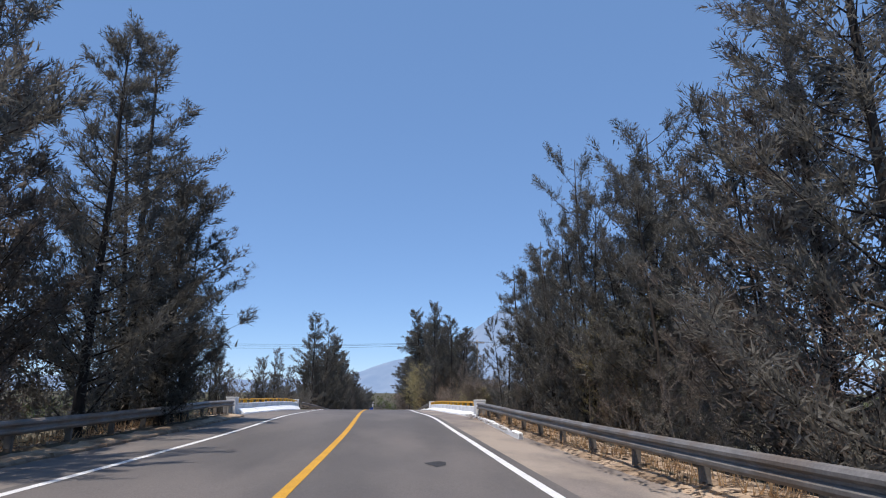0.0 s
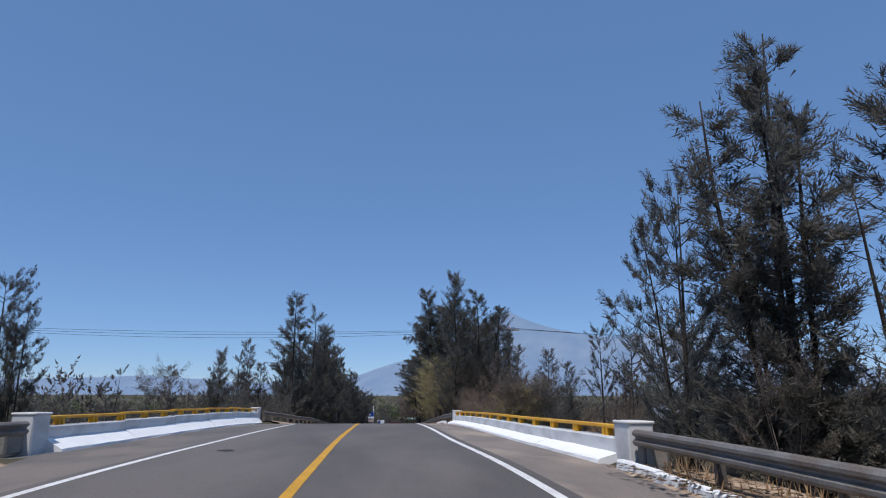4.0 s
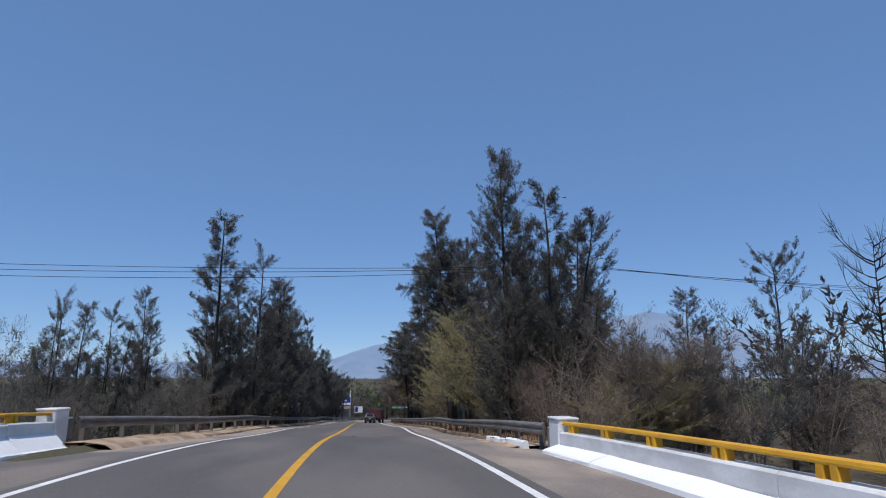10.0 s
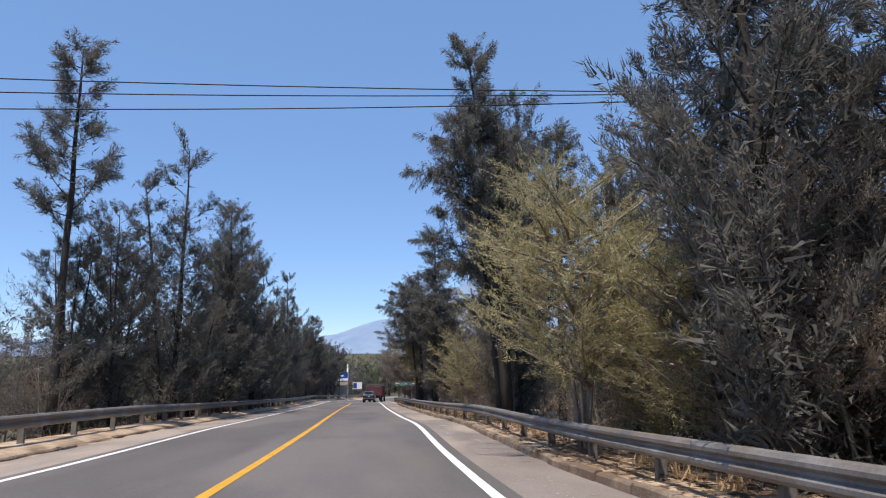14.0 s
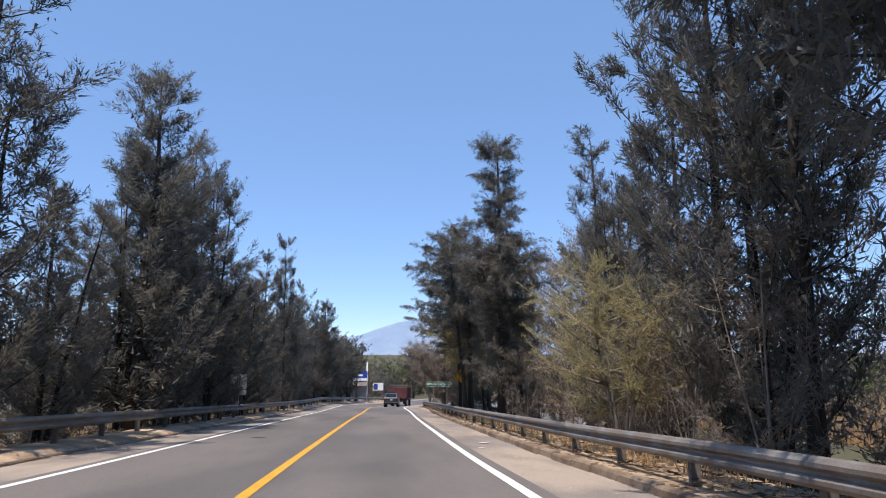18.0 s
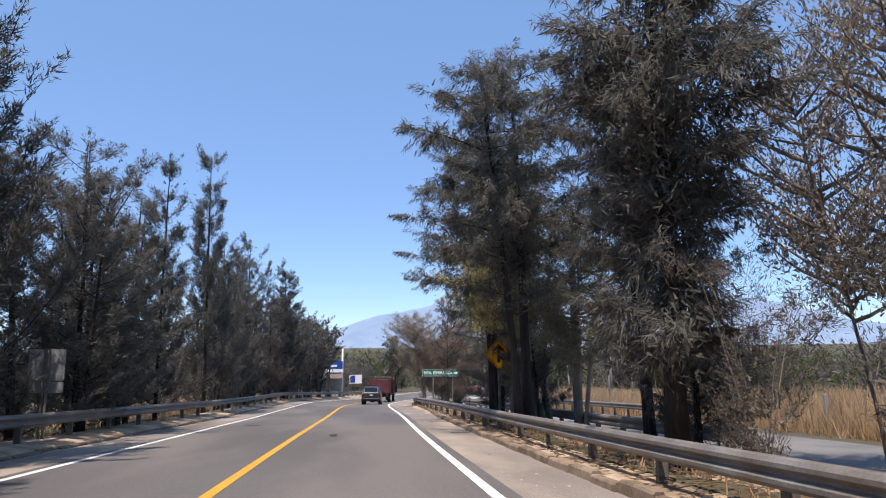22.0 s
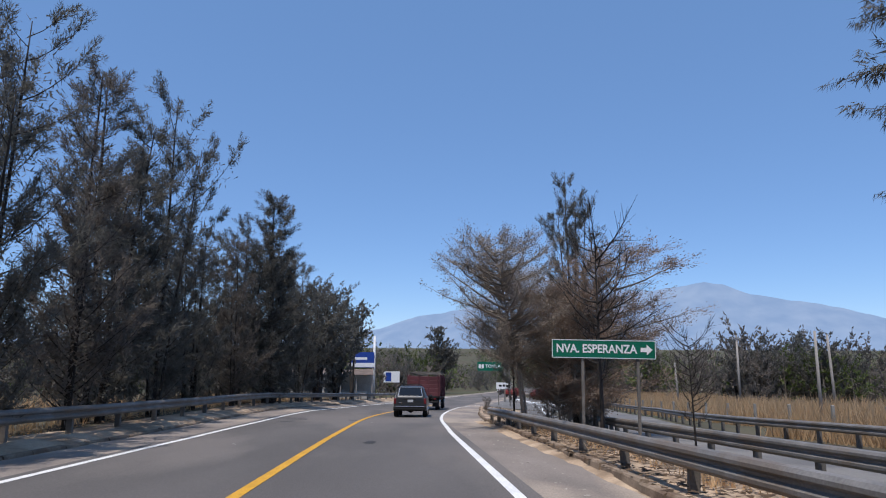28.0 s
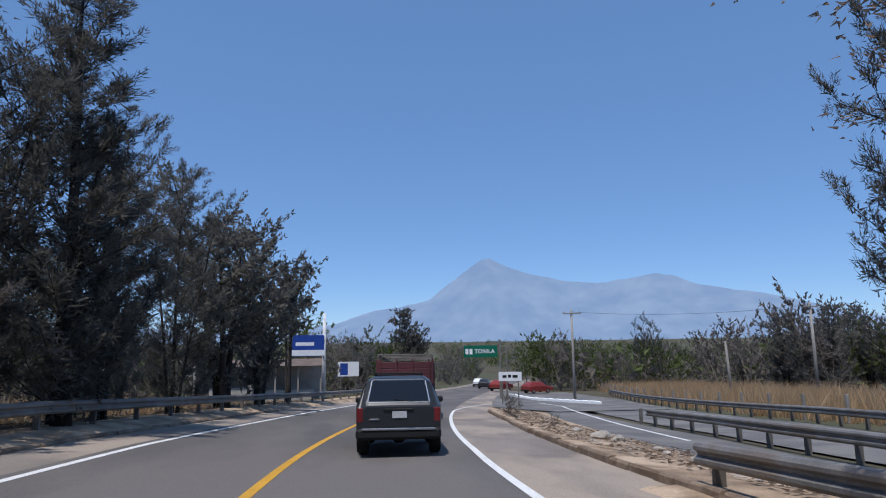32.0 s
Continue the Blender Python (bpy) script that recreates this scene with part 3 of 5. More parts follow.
KINDS = {}


def make_kind(key, label, leaf, bark=BARK, name="casuarina_tree", group="roadside trees", **kw):
    """A tree of 10 m, kept out of sight below the ground until it is copied."""
    wood, tris = tree_parts(**kw)
    KINDS[key] = (wood, tris, label, leaf, bark, name, group)


MESHES = {}


def plant(key, x, y, height, spread=1.0, turn=0.0, label="", z=None):
    """A copy of a kind at the place, scaled to the height, on shared meshes."""
    wood, tris, text, leaf, bark, name, group = KINDS[key]
    s = height / 10.0
    top = empty(name, pose(x, y, gz(x, y) if z is None else z, 0, 0, turn) @ Matrix.Diagonal((s * spread, s * spread, s, 1)), label or text, "tree" if "tree" in name else "bush", group)
    out = x - float(smooth_at(y, LX))
    far_off = abs(out - 0.9) > (20 if 55 < y < 90 else 8.4 if "brush" in name else 9.3) or y > 178
    if far_off and not key.startswith("far"):
        key = key + " far"
        wood = [w for w in wood if len(w[0]) > 2 and w[1][0] > 0.016]
        if tris is not None:
            some = tris[::5 if "brush" in name else 3]
            mid = some.mean(1, keepdims=True)
            tris = mid + (some - mid) * (2.2 if "brush" in name else 1.7)
    if key not in MESHES:
        if tris is None:
            pieces = (tubes("trunk", wood[:1], bark, top, 7), tubes("crown", wood[1:], bark, top, 4, "bare twigs"))
        else:
            pieces = (tubes("trunk", wood, bark, top, 4 if far_off else 5), triangles("crown", tris, leaf, top))
        MESHES[key] = [ob.data for ob in pieces]
        return top
    for part_name, me in zip(("trunk", "crown"), MESHES[key]):
        new(part_name, me).parent = top
    return top


PLUME = dict(core=9, length=0.12, thick=0.019, tuft=0.1, sub_len=0.55, fill_len=0.19, fill_thick=0.042, fill_to=0.72, spread=0.45, core_len=0.2, core_thick=0.036)
HANGING = dict(core=15, length=0.13, thick=0.015, tuft=0.1, sub_len=0.55, fill_len=0.18, fill_thick=0.04, fill_to=0.75, spread=0.55, core_len=0.19, core_thick=0.03)
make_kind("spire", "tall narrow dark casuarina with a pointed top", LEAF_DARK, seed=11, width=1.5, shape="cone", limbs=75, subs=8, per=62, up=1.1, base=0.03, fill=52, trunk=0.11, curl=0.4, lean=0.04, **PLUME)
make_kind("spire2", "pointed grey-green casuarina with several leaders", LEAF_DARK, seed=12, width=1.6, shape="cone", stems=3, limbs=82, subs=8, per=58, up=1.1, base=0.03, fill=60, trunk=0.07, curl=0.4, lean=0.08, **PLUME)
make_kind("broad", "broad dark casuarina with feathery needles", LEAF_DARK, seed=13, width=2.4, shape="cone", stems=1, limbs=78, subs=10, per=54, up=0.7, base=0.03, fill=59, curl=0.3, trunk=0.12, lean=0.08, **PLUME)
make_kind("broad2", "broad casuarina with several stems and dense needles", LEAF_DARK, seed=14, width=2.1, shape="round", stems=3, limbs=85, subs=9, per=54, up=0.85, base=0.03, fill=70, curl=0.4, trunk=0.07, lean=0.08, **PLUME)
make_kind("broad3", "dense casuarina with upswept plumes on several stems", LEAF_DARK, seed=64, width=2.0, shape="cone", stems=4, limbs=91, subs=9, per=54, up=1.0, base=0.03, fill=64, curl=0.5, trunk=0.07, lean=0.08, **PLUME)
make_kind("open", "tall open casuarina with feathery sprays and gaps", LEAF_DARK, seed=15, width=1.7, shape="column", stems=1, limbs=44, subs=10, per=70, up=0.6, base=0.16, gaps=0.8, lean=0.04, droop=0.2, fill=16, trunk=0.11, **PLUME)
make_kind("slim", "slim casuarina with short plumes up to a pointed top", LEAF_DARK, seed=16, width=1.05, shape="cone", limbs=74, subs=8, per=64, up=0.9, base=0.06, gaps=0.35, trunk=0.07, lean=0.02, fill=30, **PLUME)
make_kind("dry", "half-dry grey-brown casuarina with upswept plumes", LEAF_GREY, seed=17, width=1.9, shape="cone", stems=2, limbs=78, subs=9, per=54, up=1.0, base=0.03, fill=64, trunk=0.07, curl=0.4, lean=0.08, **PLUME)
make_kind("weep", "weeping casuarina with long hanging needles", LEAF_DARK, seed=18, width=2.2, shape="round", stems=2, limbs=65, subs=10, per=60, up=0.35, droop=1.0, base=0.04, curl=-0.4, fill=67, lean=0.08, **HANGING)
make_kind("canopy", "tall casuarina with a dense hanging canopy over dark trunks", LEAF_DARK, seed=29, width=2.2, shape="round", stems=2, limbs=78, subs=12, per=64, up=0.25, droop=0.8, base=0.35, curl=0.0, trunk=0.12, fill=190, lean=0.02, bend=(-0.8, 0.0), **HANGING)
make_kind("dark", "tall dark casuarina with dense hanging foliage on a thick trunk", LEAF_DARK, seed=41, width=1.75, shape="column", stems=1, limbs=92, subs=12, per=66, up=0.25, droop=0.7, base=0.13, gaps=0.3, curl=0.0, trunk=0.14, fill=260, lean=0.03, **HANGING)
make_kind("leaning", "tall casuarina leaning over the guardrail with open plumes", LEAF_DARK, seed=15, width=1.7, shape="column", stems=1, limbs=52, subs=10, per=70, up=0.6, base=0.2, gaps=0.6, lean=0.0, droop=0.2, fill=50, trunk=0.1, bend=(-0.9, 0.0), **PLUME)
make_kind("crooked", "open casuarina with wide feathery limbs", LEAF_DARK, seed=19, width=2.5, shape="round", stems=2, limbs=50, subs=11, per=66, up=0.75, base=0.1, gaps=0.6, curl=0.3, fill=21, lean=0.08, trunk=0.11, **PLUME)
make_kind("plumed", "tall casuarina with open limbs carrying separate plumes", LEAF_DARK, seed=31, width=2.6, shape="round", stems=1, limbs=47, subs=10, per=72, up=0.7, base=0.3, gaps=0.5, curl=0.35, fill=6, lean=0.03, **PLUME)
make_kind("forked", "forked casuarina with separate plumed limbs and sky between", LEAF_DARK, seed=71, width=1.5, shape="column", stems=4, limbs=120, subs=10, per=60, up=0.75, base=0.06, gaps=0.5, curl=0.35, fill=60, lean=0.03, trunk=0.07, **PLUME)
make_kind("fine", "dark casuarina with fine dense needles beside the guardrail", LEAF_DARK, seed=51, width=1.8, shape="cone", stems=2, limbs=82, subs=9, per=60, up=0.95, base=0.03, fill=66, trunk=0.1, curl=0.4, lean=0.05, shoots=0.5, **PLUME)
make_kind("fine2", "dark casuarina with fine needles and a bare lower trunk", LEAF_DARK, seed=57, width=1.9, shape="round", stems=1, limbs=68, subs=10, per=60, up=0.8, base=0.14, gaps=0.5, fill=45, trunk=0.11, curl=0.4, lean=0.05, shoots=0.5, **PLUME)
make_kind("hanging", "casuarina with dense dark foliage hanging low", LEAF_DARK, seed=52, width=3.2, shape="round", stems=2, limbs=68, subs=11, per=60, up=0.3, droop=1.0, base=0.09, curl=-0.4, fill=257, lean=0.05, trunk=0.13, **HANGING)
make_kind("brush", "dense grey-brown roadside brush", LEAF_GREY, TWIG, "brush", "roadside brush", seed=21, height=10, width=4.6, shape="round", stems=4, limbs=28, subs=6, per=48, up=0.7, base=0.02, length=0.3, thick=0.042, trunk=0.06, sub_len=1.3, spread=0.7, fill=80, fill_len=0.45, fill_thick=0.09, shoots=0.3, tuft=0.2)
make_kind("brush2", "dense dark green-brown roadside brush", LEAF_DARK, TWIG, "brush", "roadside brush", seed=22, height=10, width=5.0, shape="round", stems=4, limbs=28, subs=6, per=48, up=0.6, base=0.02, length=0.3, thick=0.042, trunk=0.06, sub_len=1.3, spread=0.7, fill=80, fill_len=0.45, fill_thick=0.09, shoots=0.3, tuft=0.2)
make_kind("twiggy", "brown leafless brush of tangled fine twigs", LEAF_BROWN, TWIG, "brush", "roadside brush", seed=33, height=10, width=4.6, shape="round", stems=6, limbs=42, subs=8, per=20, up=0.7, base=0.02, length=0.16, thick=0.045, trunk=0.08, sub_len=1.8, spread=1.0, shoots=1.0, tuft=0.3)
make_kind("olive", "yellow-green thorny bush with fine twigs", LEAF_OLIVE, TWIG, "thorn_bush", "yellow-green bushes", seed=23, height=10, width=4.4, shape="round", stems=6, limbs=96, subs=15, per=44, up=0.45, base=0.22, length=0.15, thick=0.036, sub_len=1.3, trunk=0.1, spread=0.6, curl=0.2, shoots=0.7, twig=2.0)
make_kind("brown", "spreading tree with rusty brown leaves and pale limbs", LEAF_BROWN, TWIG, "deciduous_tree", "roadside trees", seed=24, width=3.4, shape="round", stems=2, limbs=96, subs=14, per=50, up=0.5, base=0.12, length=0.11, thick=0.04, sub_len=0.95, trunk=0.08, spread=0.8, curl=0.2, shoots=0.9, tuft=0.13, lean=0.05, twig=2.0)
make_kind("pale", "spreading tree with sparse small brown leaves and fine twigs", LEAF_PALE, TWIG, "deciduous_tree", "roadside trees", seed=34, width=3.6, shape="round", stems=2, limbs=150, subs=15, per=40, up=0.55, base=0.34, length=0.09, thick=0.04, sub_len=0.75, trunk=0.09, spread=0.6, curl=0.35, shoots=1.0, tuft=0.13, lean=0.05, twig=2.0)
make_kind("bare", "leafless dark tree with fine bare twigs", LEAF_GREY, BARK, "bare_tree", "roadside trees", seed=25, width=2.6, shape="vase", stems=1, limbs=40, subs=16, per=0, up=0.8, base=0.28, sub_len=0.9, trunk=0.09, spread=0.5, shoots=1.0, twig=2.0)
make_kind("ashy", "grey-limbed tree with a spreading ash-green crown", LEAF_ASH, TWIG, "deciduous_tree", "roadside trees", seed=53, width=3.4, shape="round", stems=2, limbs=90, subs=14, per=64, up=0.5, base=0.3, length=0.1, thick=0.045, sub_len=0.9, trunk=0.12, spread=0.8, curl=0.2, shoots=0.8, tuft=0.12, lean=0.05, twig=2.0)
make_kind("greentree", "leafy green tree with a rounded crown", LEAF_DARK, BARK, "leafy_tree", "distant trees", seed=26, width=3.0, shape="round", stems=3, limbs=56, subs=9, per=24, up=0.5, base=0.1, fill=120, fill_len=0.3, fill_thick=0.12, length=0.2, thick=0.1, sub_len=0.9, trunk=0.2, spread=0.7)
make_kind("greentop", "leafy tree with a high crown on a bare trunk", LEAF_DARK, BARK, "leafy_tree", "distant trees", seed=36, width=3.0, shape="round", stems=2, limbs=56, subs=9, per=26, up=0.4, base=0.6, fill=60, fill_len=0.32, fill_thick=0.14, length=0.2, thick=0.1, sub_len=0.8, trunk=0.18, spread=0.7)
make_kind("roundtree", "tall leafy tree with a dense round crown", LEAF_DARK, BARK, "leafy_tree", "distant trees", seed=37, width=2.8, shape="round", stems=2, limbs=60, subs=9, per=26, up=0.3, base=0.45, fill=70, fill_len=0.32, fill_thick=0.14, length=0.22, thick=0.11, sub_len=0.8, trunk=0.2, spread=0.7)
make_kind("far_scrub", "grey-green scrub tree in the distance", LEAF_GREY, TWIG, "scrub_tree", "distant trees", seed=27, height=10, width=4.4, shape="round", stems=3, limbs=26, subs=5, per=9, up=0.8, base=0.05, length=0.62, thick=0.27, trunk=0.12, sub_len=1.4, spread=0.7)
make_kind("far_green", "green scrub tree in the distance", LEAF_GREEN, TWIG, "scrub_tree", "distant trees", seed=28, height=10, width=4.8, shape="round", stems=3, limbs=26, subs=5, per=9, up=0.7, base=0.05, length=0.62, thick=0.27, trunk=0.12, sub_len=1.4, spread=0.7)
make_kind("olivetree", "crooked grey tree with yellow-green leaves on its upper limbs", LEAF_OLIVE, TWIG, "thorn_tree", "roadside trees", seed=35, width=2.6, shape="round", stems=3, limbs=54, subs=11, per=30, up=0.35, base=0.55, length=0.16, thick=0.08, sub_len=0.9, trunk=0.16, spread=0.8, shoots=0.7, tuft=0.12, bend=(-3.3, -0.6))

TREES = [
    # left, before the bridge
    ("broad2", -8.3, 9.5, 13, 1.0), ("dry", -9.6, 14.5, 12.5, 1.1), ("broad", -8.4, 18.5, 11.5, 1.0), ("spire2", -9.0, 24.3, 14.2, 1.45), ("broad3", -8.0, 25.6, 9.0, 1.1), ("fine", -7.6, 22.8, 8.4, 1.1), ("dry", -12.5, 20, 13, 1.2),
    ("broad2", -13, 6, 13, 1.0), ("spire2", -8.5, 1, 13, 1.0), ("broad3", -9.3, 37.0, 5.0, 0.8), ("plumed", -9.7, 36.8, 5.4, 0.8), ("spire2", -11.5, 40, 4.6, 1.0), ("broad2", -11.5, 27, 8.5, 1.0),
    # right, before the bridge
    ("broad", 7.6, 8.5, 12.5, 1.0), ("dry", 8.8, 12, 13.5, 1.2), ("crooked", 7.8, 17.2, 8.2, 0.95), ("broad2", 7.0, 22, 10.6, 0.8), ("broad3", 6.5, 24.0, 8.2, 0.95), ("broad2", 8.7, 20.6, 12.0, 1.1), ("forked", 7.2, 31.0, 9.8, 1.3), ("broad2", 7.6, 32.4, 5.6, 1.35), ("broad2", 8.0, 19.2, 9.2, 1.05), ("fine", 7.4, 26.5, 7.6, 1.3), ("broad2", 11.0, 22.5, 11.5, 1.0),
    ("broad2", 10.5, 27, 9, 1.0), ("dry", 8.4, 3.5, 13, 1.0), ("plumed", 12.4, 46.2, 15.6, 0.75), ("broad2", 13.2, 47.5, 12, 0.9), ("crooked", 6.2, 33.4, 6.6, 0.7), ("broad2", 9.6, 15, 11, 1.0), ("crooked", 9.2, 30.5, 6.4, 1.0),
    # across the gorge, left
    ("dry", -16.8, 71.7, 5.6, 1.2), ("crooked", -18.6, 66, 5.0, 0.8), ("spire2", -14.1, 75, 7.2, 1.0), ("spire2", -13.2, 79.5, 7.6, 1.1), ("dry", -15.8, 82, 8.0, 1.1), ("dry", -14.2, 87, 10, 0.9), ("open", -9.5, 85.7, 13.3, 1.05), ("broad3", -10.4, 88.5, 8.6, 1.1), ("broad2", -9.2, 90, 8.8, 0.95), ("dry", -11.6, 80, 6.8, 1.1),
    ("spire2", -8.9, 96, 13.2, 1.1), ("spire", -8.3, 104.4, 12.6, 1.25), ("broad3", -8.8, 104.9, 9.6, 1.0), ("fine", -9.0, 100.2, 7.4, 1.1), ("broad", -8.9, 108.6, 9.6, 0.85), ("broad3", -8.8, 110.2, 13.2, 0.8), ("broad3", -7.8, 112.0, 12.4, 0.92), ("broad", -9.0, 107, 10.5, 1.0),
    ("broad2", -8.1, 120.2, 8.9, 1.2), ("broad3", -9.0, 125.2, 9.0, 1.2), ("broad3", -9.2, 122.4, 9.2, 1.2), ("broad", -8.6, 117.4, 7.4, 1.0), ("slim", -8.0, 134.6, 13.9, 0.95), ("slim", -8.6, 128.8, 11.4, 1.0), ("broad3", -9.5, 127.4, 9.2, 1.0), ("broad2", -8.2, 138.5, 9.4, 0.85), ("dry", -8.2, 142.5, 9.8, 0.95),
    ("spire2", -9.1, 146, 11.4, 1.1), ("broad2", -8.7, 149.5, 12.2, 0.72), ("broad3", -8.9, 154, 8.2, 1.1), ("dry", -8.0, 157.8, 8.2, 1.0), ("spire", -7.2, 162.8, 11.9, 1.35), ("broad3", -7.6, 163.4, 9.4, 1.0), ("broad2", -8.7, 160.8, 9.8, 1.0), ("broad2", -7.8, 166.5, 9.2, 0.95), ("broad2", -6.9, 171, 9.4, 0.95),
    ("greentree", -6.4, 177.5, 11.4, 0.95), ("greentree", -5.6, 183, 9.0, 0.75), ("greentop", -4.6, 188, 9.0, 0.75), ("broad2", -10.2, 113.5, 12.5, 1.0), ("broad2", -11.5, 105, 7.4, 1.1), ("broad2", -11.8, 98, 11.0, 1.1), ("broad2", -11.0, 119, 9.5, 1.1), ("broad2", -11.4, 128, 8.6, 1.1), ("broad2", -11.4, 138, 8.6, 1.1), ("broad2", -11.5, 158, 10, 1.1), ("broad2", -11, 150, 10.5, 1.1), ("broad2", -11.0, 165, 10, 1.1), ("broad2", -10.5, 173, 8, 1.0),
    # across the gorge, right
    ("spire", 5.5, 71.2, 12.0, 1.0), ("fine", 7.6, 70.8, 11.4, 1.1), ("broad2", 6.6, 72.6, 8.0, 1.15), ("fine", 9.0, 73, 10.6, 1.0), ("spire", 10.5, 75.2, 9.0, 0.8), ("dry", 8.4, 68.8, 6.5, 1.2), ("fine", 7.6, 75.0, 11.4, 1.0), ("fine2", 7.9, 78.2, 10.4, 1.0), ("broad2", 8.2, 82, 10.6, 0.95), ("dry", 9.8, 79, 9.6, 1.0), ("dry", 11.6, 77, 8.4, 1.1), ("dry", 12.5, 69.5, 7.0, 1.2), ("dry", 15, 72, 6.5, 1.2),
    ("plumed", 17.0, 69.9, 8.7, 0.75), ("bare", 17.7, 65.6, 8.2, 0.8), ("dry", 20, 73, 6.5, 1.2), ("spire2", 24, 76, 6.0, 1.1), ("spire2", 13.5, 75, 5.4, 1.1),
    ("canopy", 5.3, 86.8, 12.6, 0.9), ("open", 8.0, 88.4, 12.6, 1.1), ("fine", 7.0, 92.2, 11.8, 0.9), ("fine2", 7.2, 94.0, 13.4, 0.95), ("fine2", 6.8, 90.8, 13.4, 0.9), ("crooked", 9.2, 87.0, 11.0, 1.0), ("broad3", 10.6, 90.0, 9.5, 1.0),
    ("fine", 8.6, 105.2, 11.4, 1.1), ("fine", 9.2, 100.4, 12.0, 1.05), ("broad3", 8.0, 101.8, 8.8, 1.0), ("broad3", 7.6, 97.8, 8.2, 0.9), ("dark", 5.3, 109.1, 12.9, 0.95), ("hanging", 6.6, 110.9, 6.0, 0.8), ("pale", 9.4, 109.6, 8.4, 0.7),
    ("hanging", 6.5, 121.4, 7.4, 0.7), ("ashy", 6.9, 118.6, 6.8, 1.15), ("weep", 6.5, 129.4, 6.4, 0.8), ("hanging", 6.3, 127.0, 5.6, 1.25), 
    ("brown", 7.3, 147.8, 6.4, 1.35), ("broad3", 7.3, 149.4, 10.2, 0.82), ("fine2", 5.0, 150.3, 5.2, 0.7), ("bare", 5.75, 141.2, 5.2, 1.2), ("bare", 6.6, 137.7, 2.5, 1.0), ("brown", 6.2, 146.9, 5.8, 1.0)
]
for i, (k, x, y, h, w) in enumerate(TREES):
    plant(k, x, y, h, w * (1.1 if x < 0 and y > 90 and k != "slim" else 1.0), (i * 77) % 360)

for x, y, h, w, a in ((4.85, 117.7, 11.4, 1.1, 0), (5.15, 123.7, 11.4, 1.2, 20)):
    plant("canopy", x, y, h, w, a)
plant("canopy", 6.5, 113.0, 9.4, 0.75, 0)
plant("pale", 4.9, 146.7, 6.2, 1.08, 210)
plant("leaning", 5.1, 85.2, 13.5, 1.0, 0)
plant("olivetree", 6.8, 121.6, 6.8, 1.0, -8)

BUSHES = [
    ("twiggy", 6.2, 67.6, 3.4, 1.0), ("twiggy", 7.8, 66.2, 4.0, 1.0), ("twiggy", 6.0, 72.0, 3.2, 1.0), ("pale", 8.6, 67.4, 4.6, 0.9), ("pale", 6.6, 71.2, 4.8, 0.8), ("pale", 11.0, 67.0, 4.4, 0.9), ("twiggy", 6.4, 147.6, 2.2, 1.0), ("twiggy", 6.2, 149.4, 3.0, 0.9), ("brush", 7.8, 150.4, 3.2, 0.9), ("twiggy", 7.4, 148.8, 2.0, 1.1), ("brush2", 7.2, 98.0, 3.6, 0.9), ("brush2", -9.8, 83.5, 4.6, 0.9), ("brush", -10.4, 88.0, 4.8, 0.9), ("brush2", -11.2, 92.0, 5.0, 0.9), ("brush2", 8.2, 101.6, 4.2, 0.9), ("brush", 8.6, 104.8, 4.0, 0.9), ("brush2", 9.4, 96.5, 4.6, 0.9), ("brush2", 8.0, 94.2, 4.4, 0.9), ("brush", 9.0, 107.5, 3.4, 0.9), ("twiggy", 6.4, 96.8, 2.8, 1.0),
    ("olive", 4.5, 75.7, 5.5, 0.92), ("olive", 6.8, 77.5, 5.2, 0.9), ("olive", 6.4, 73.4, 4.6, 1.1), ("olive", 8.6, 72.5, 4.6, 1.1), ("olive", 9.8, 67.4, 3.8, 1.1), ("olive", 7.9, 66.2, 2.8, 1.1), ("olive", 5.4, 95.2, 4.1, 1.0), ("olive", 6.2, 124.5, 5.4, 0.7), ("olive", 8.2, 21, 5.6, 0.7), ("olive", 9.5, 24.5, 5, 0.8), 
]
for i, (k, x, y, h, w) in enumerate(BUSHES):
    plant(k, x, y, h, w, (i * 131) % 360)

# brush under the trees, both sides
r2 = random.Random(5)
for side, spans in ((-1, ((3, 31), (64, 176))), (1, ((3, 31), (64, 113)))):
    for a, b in spans:
        y = a
        while y < b:
            u = side * (r2.uniform(7.6, 9.4) if side > 0 else r2.uniform(8.0, 10.0))
            x = on_road(y, u)[0]
            plant(r2.choice(("brush", "brush2", "twiggy") if side < 0 or y < 60 else ("brush", "twiggy", "twiggy")), x, y, r2.uniform(2.4, 4.0) * (0.9 if side < 0 else 1), r2.uniform(0.7, 1.0), r2.uniform(0, 360))
            if r2.random() < 0.4:
                plant(r2.choice(("brush", "brush2")), x + side * r2.uniform(3, 6), y + 1, r2.uniform(3.5, 5.6), 0.9, r2.uniform(0, 360))
            y += r2.uniform(2.2, 3.4)

# brown scrub beside the gorge
for i in range(34):
    x, y = r2.uniform(8.5, 34), r2.uniform(61, 84)
    if abs(x - 18.5) < 2.2 and y < 62:
        continue
    plant(r2.choice(("twiggy", "brush", "brush", "twiggy")), x, y, r2.uniform(2.6, 4.6), r2.uniform(0.8, 1.1), r2.uniform(0, 360))
for i in range(10):
    x, y = r2.uniform(-30, -13), r2.uniform(61, 84)
    plant(r2.choice(("brush2", "brush")), x, y, r2.uniform(2.6, 4.2), r2.uniform(0.8, 1.1), r2.uniform(0, 360))

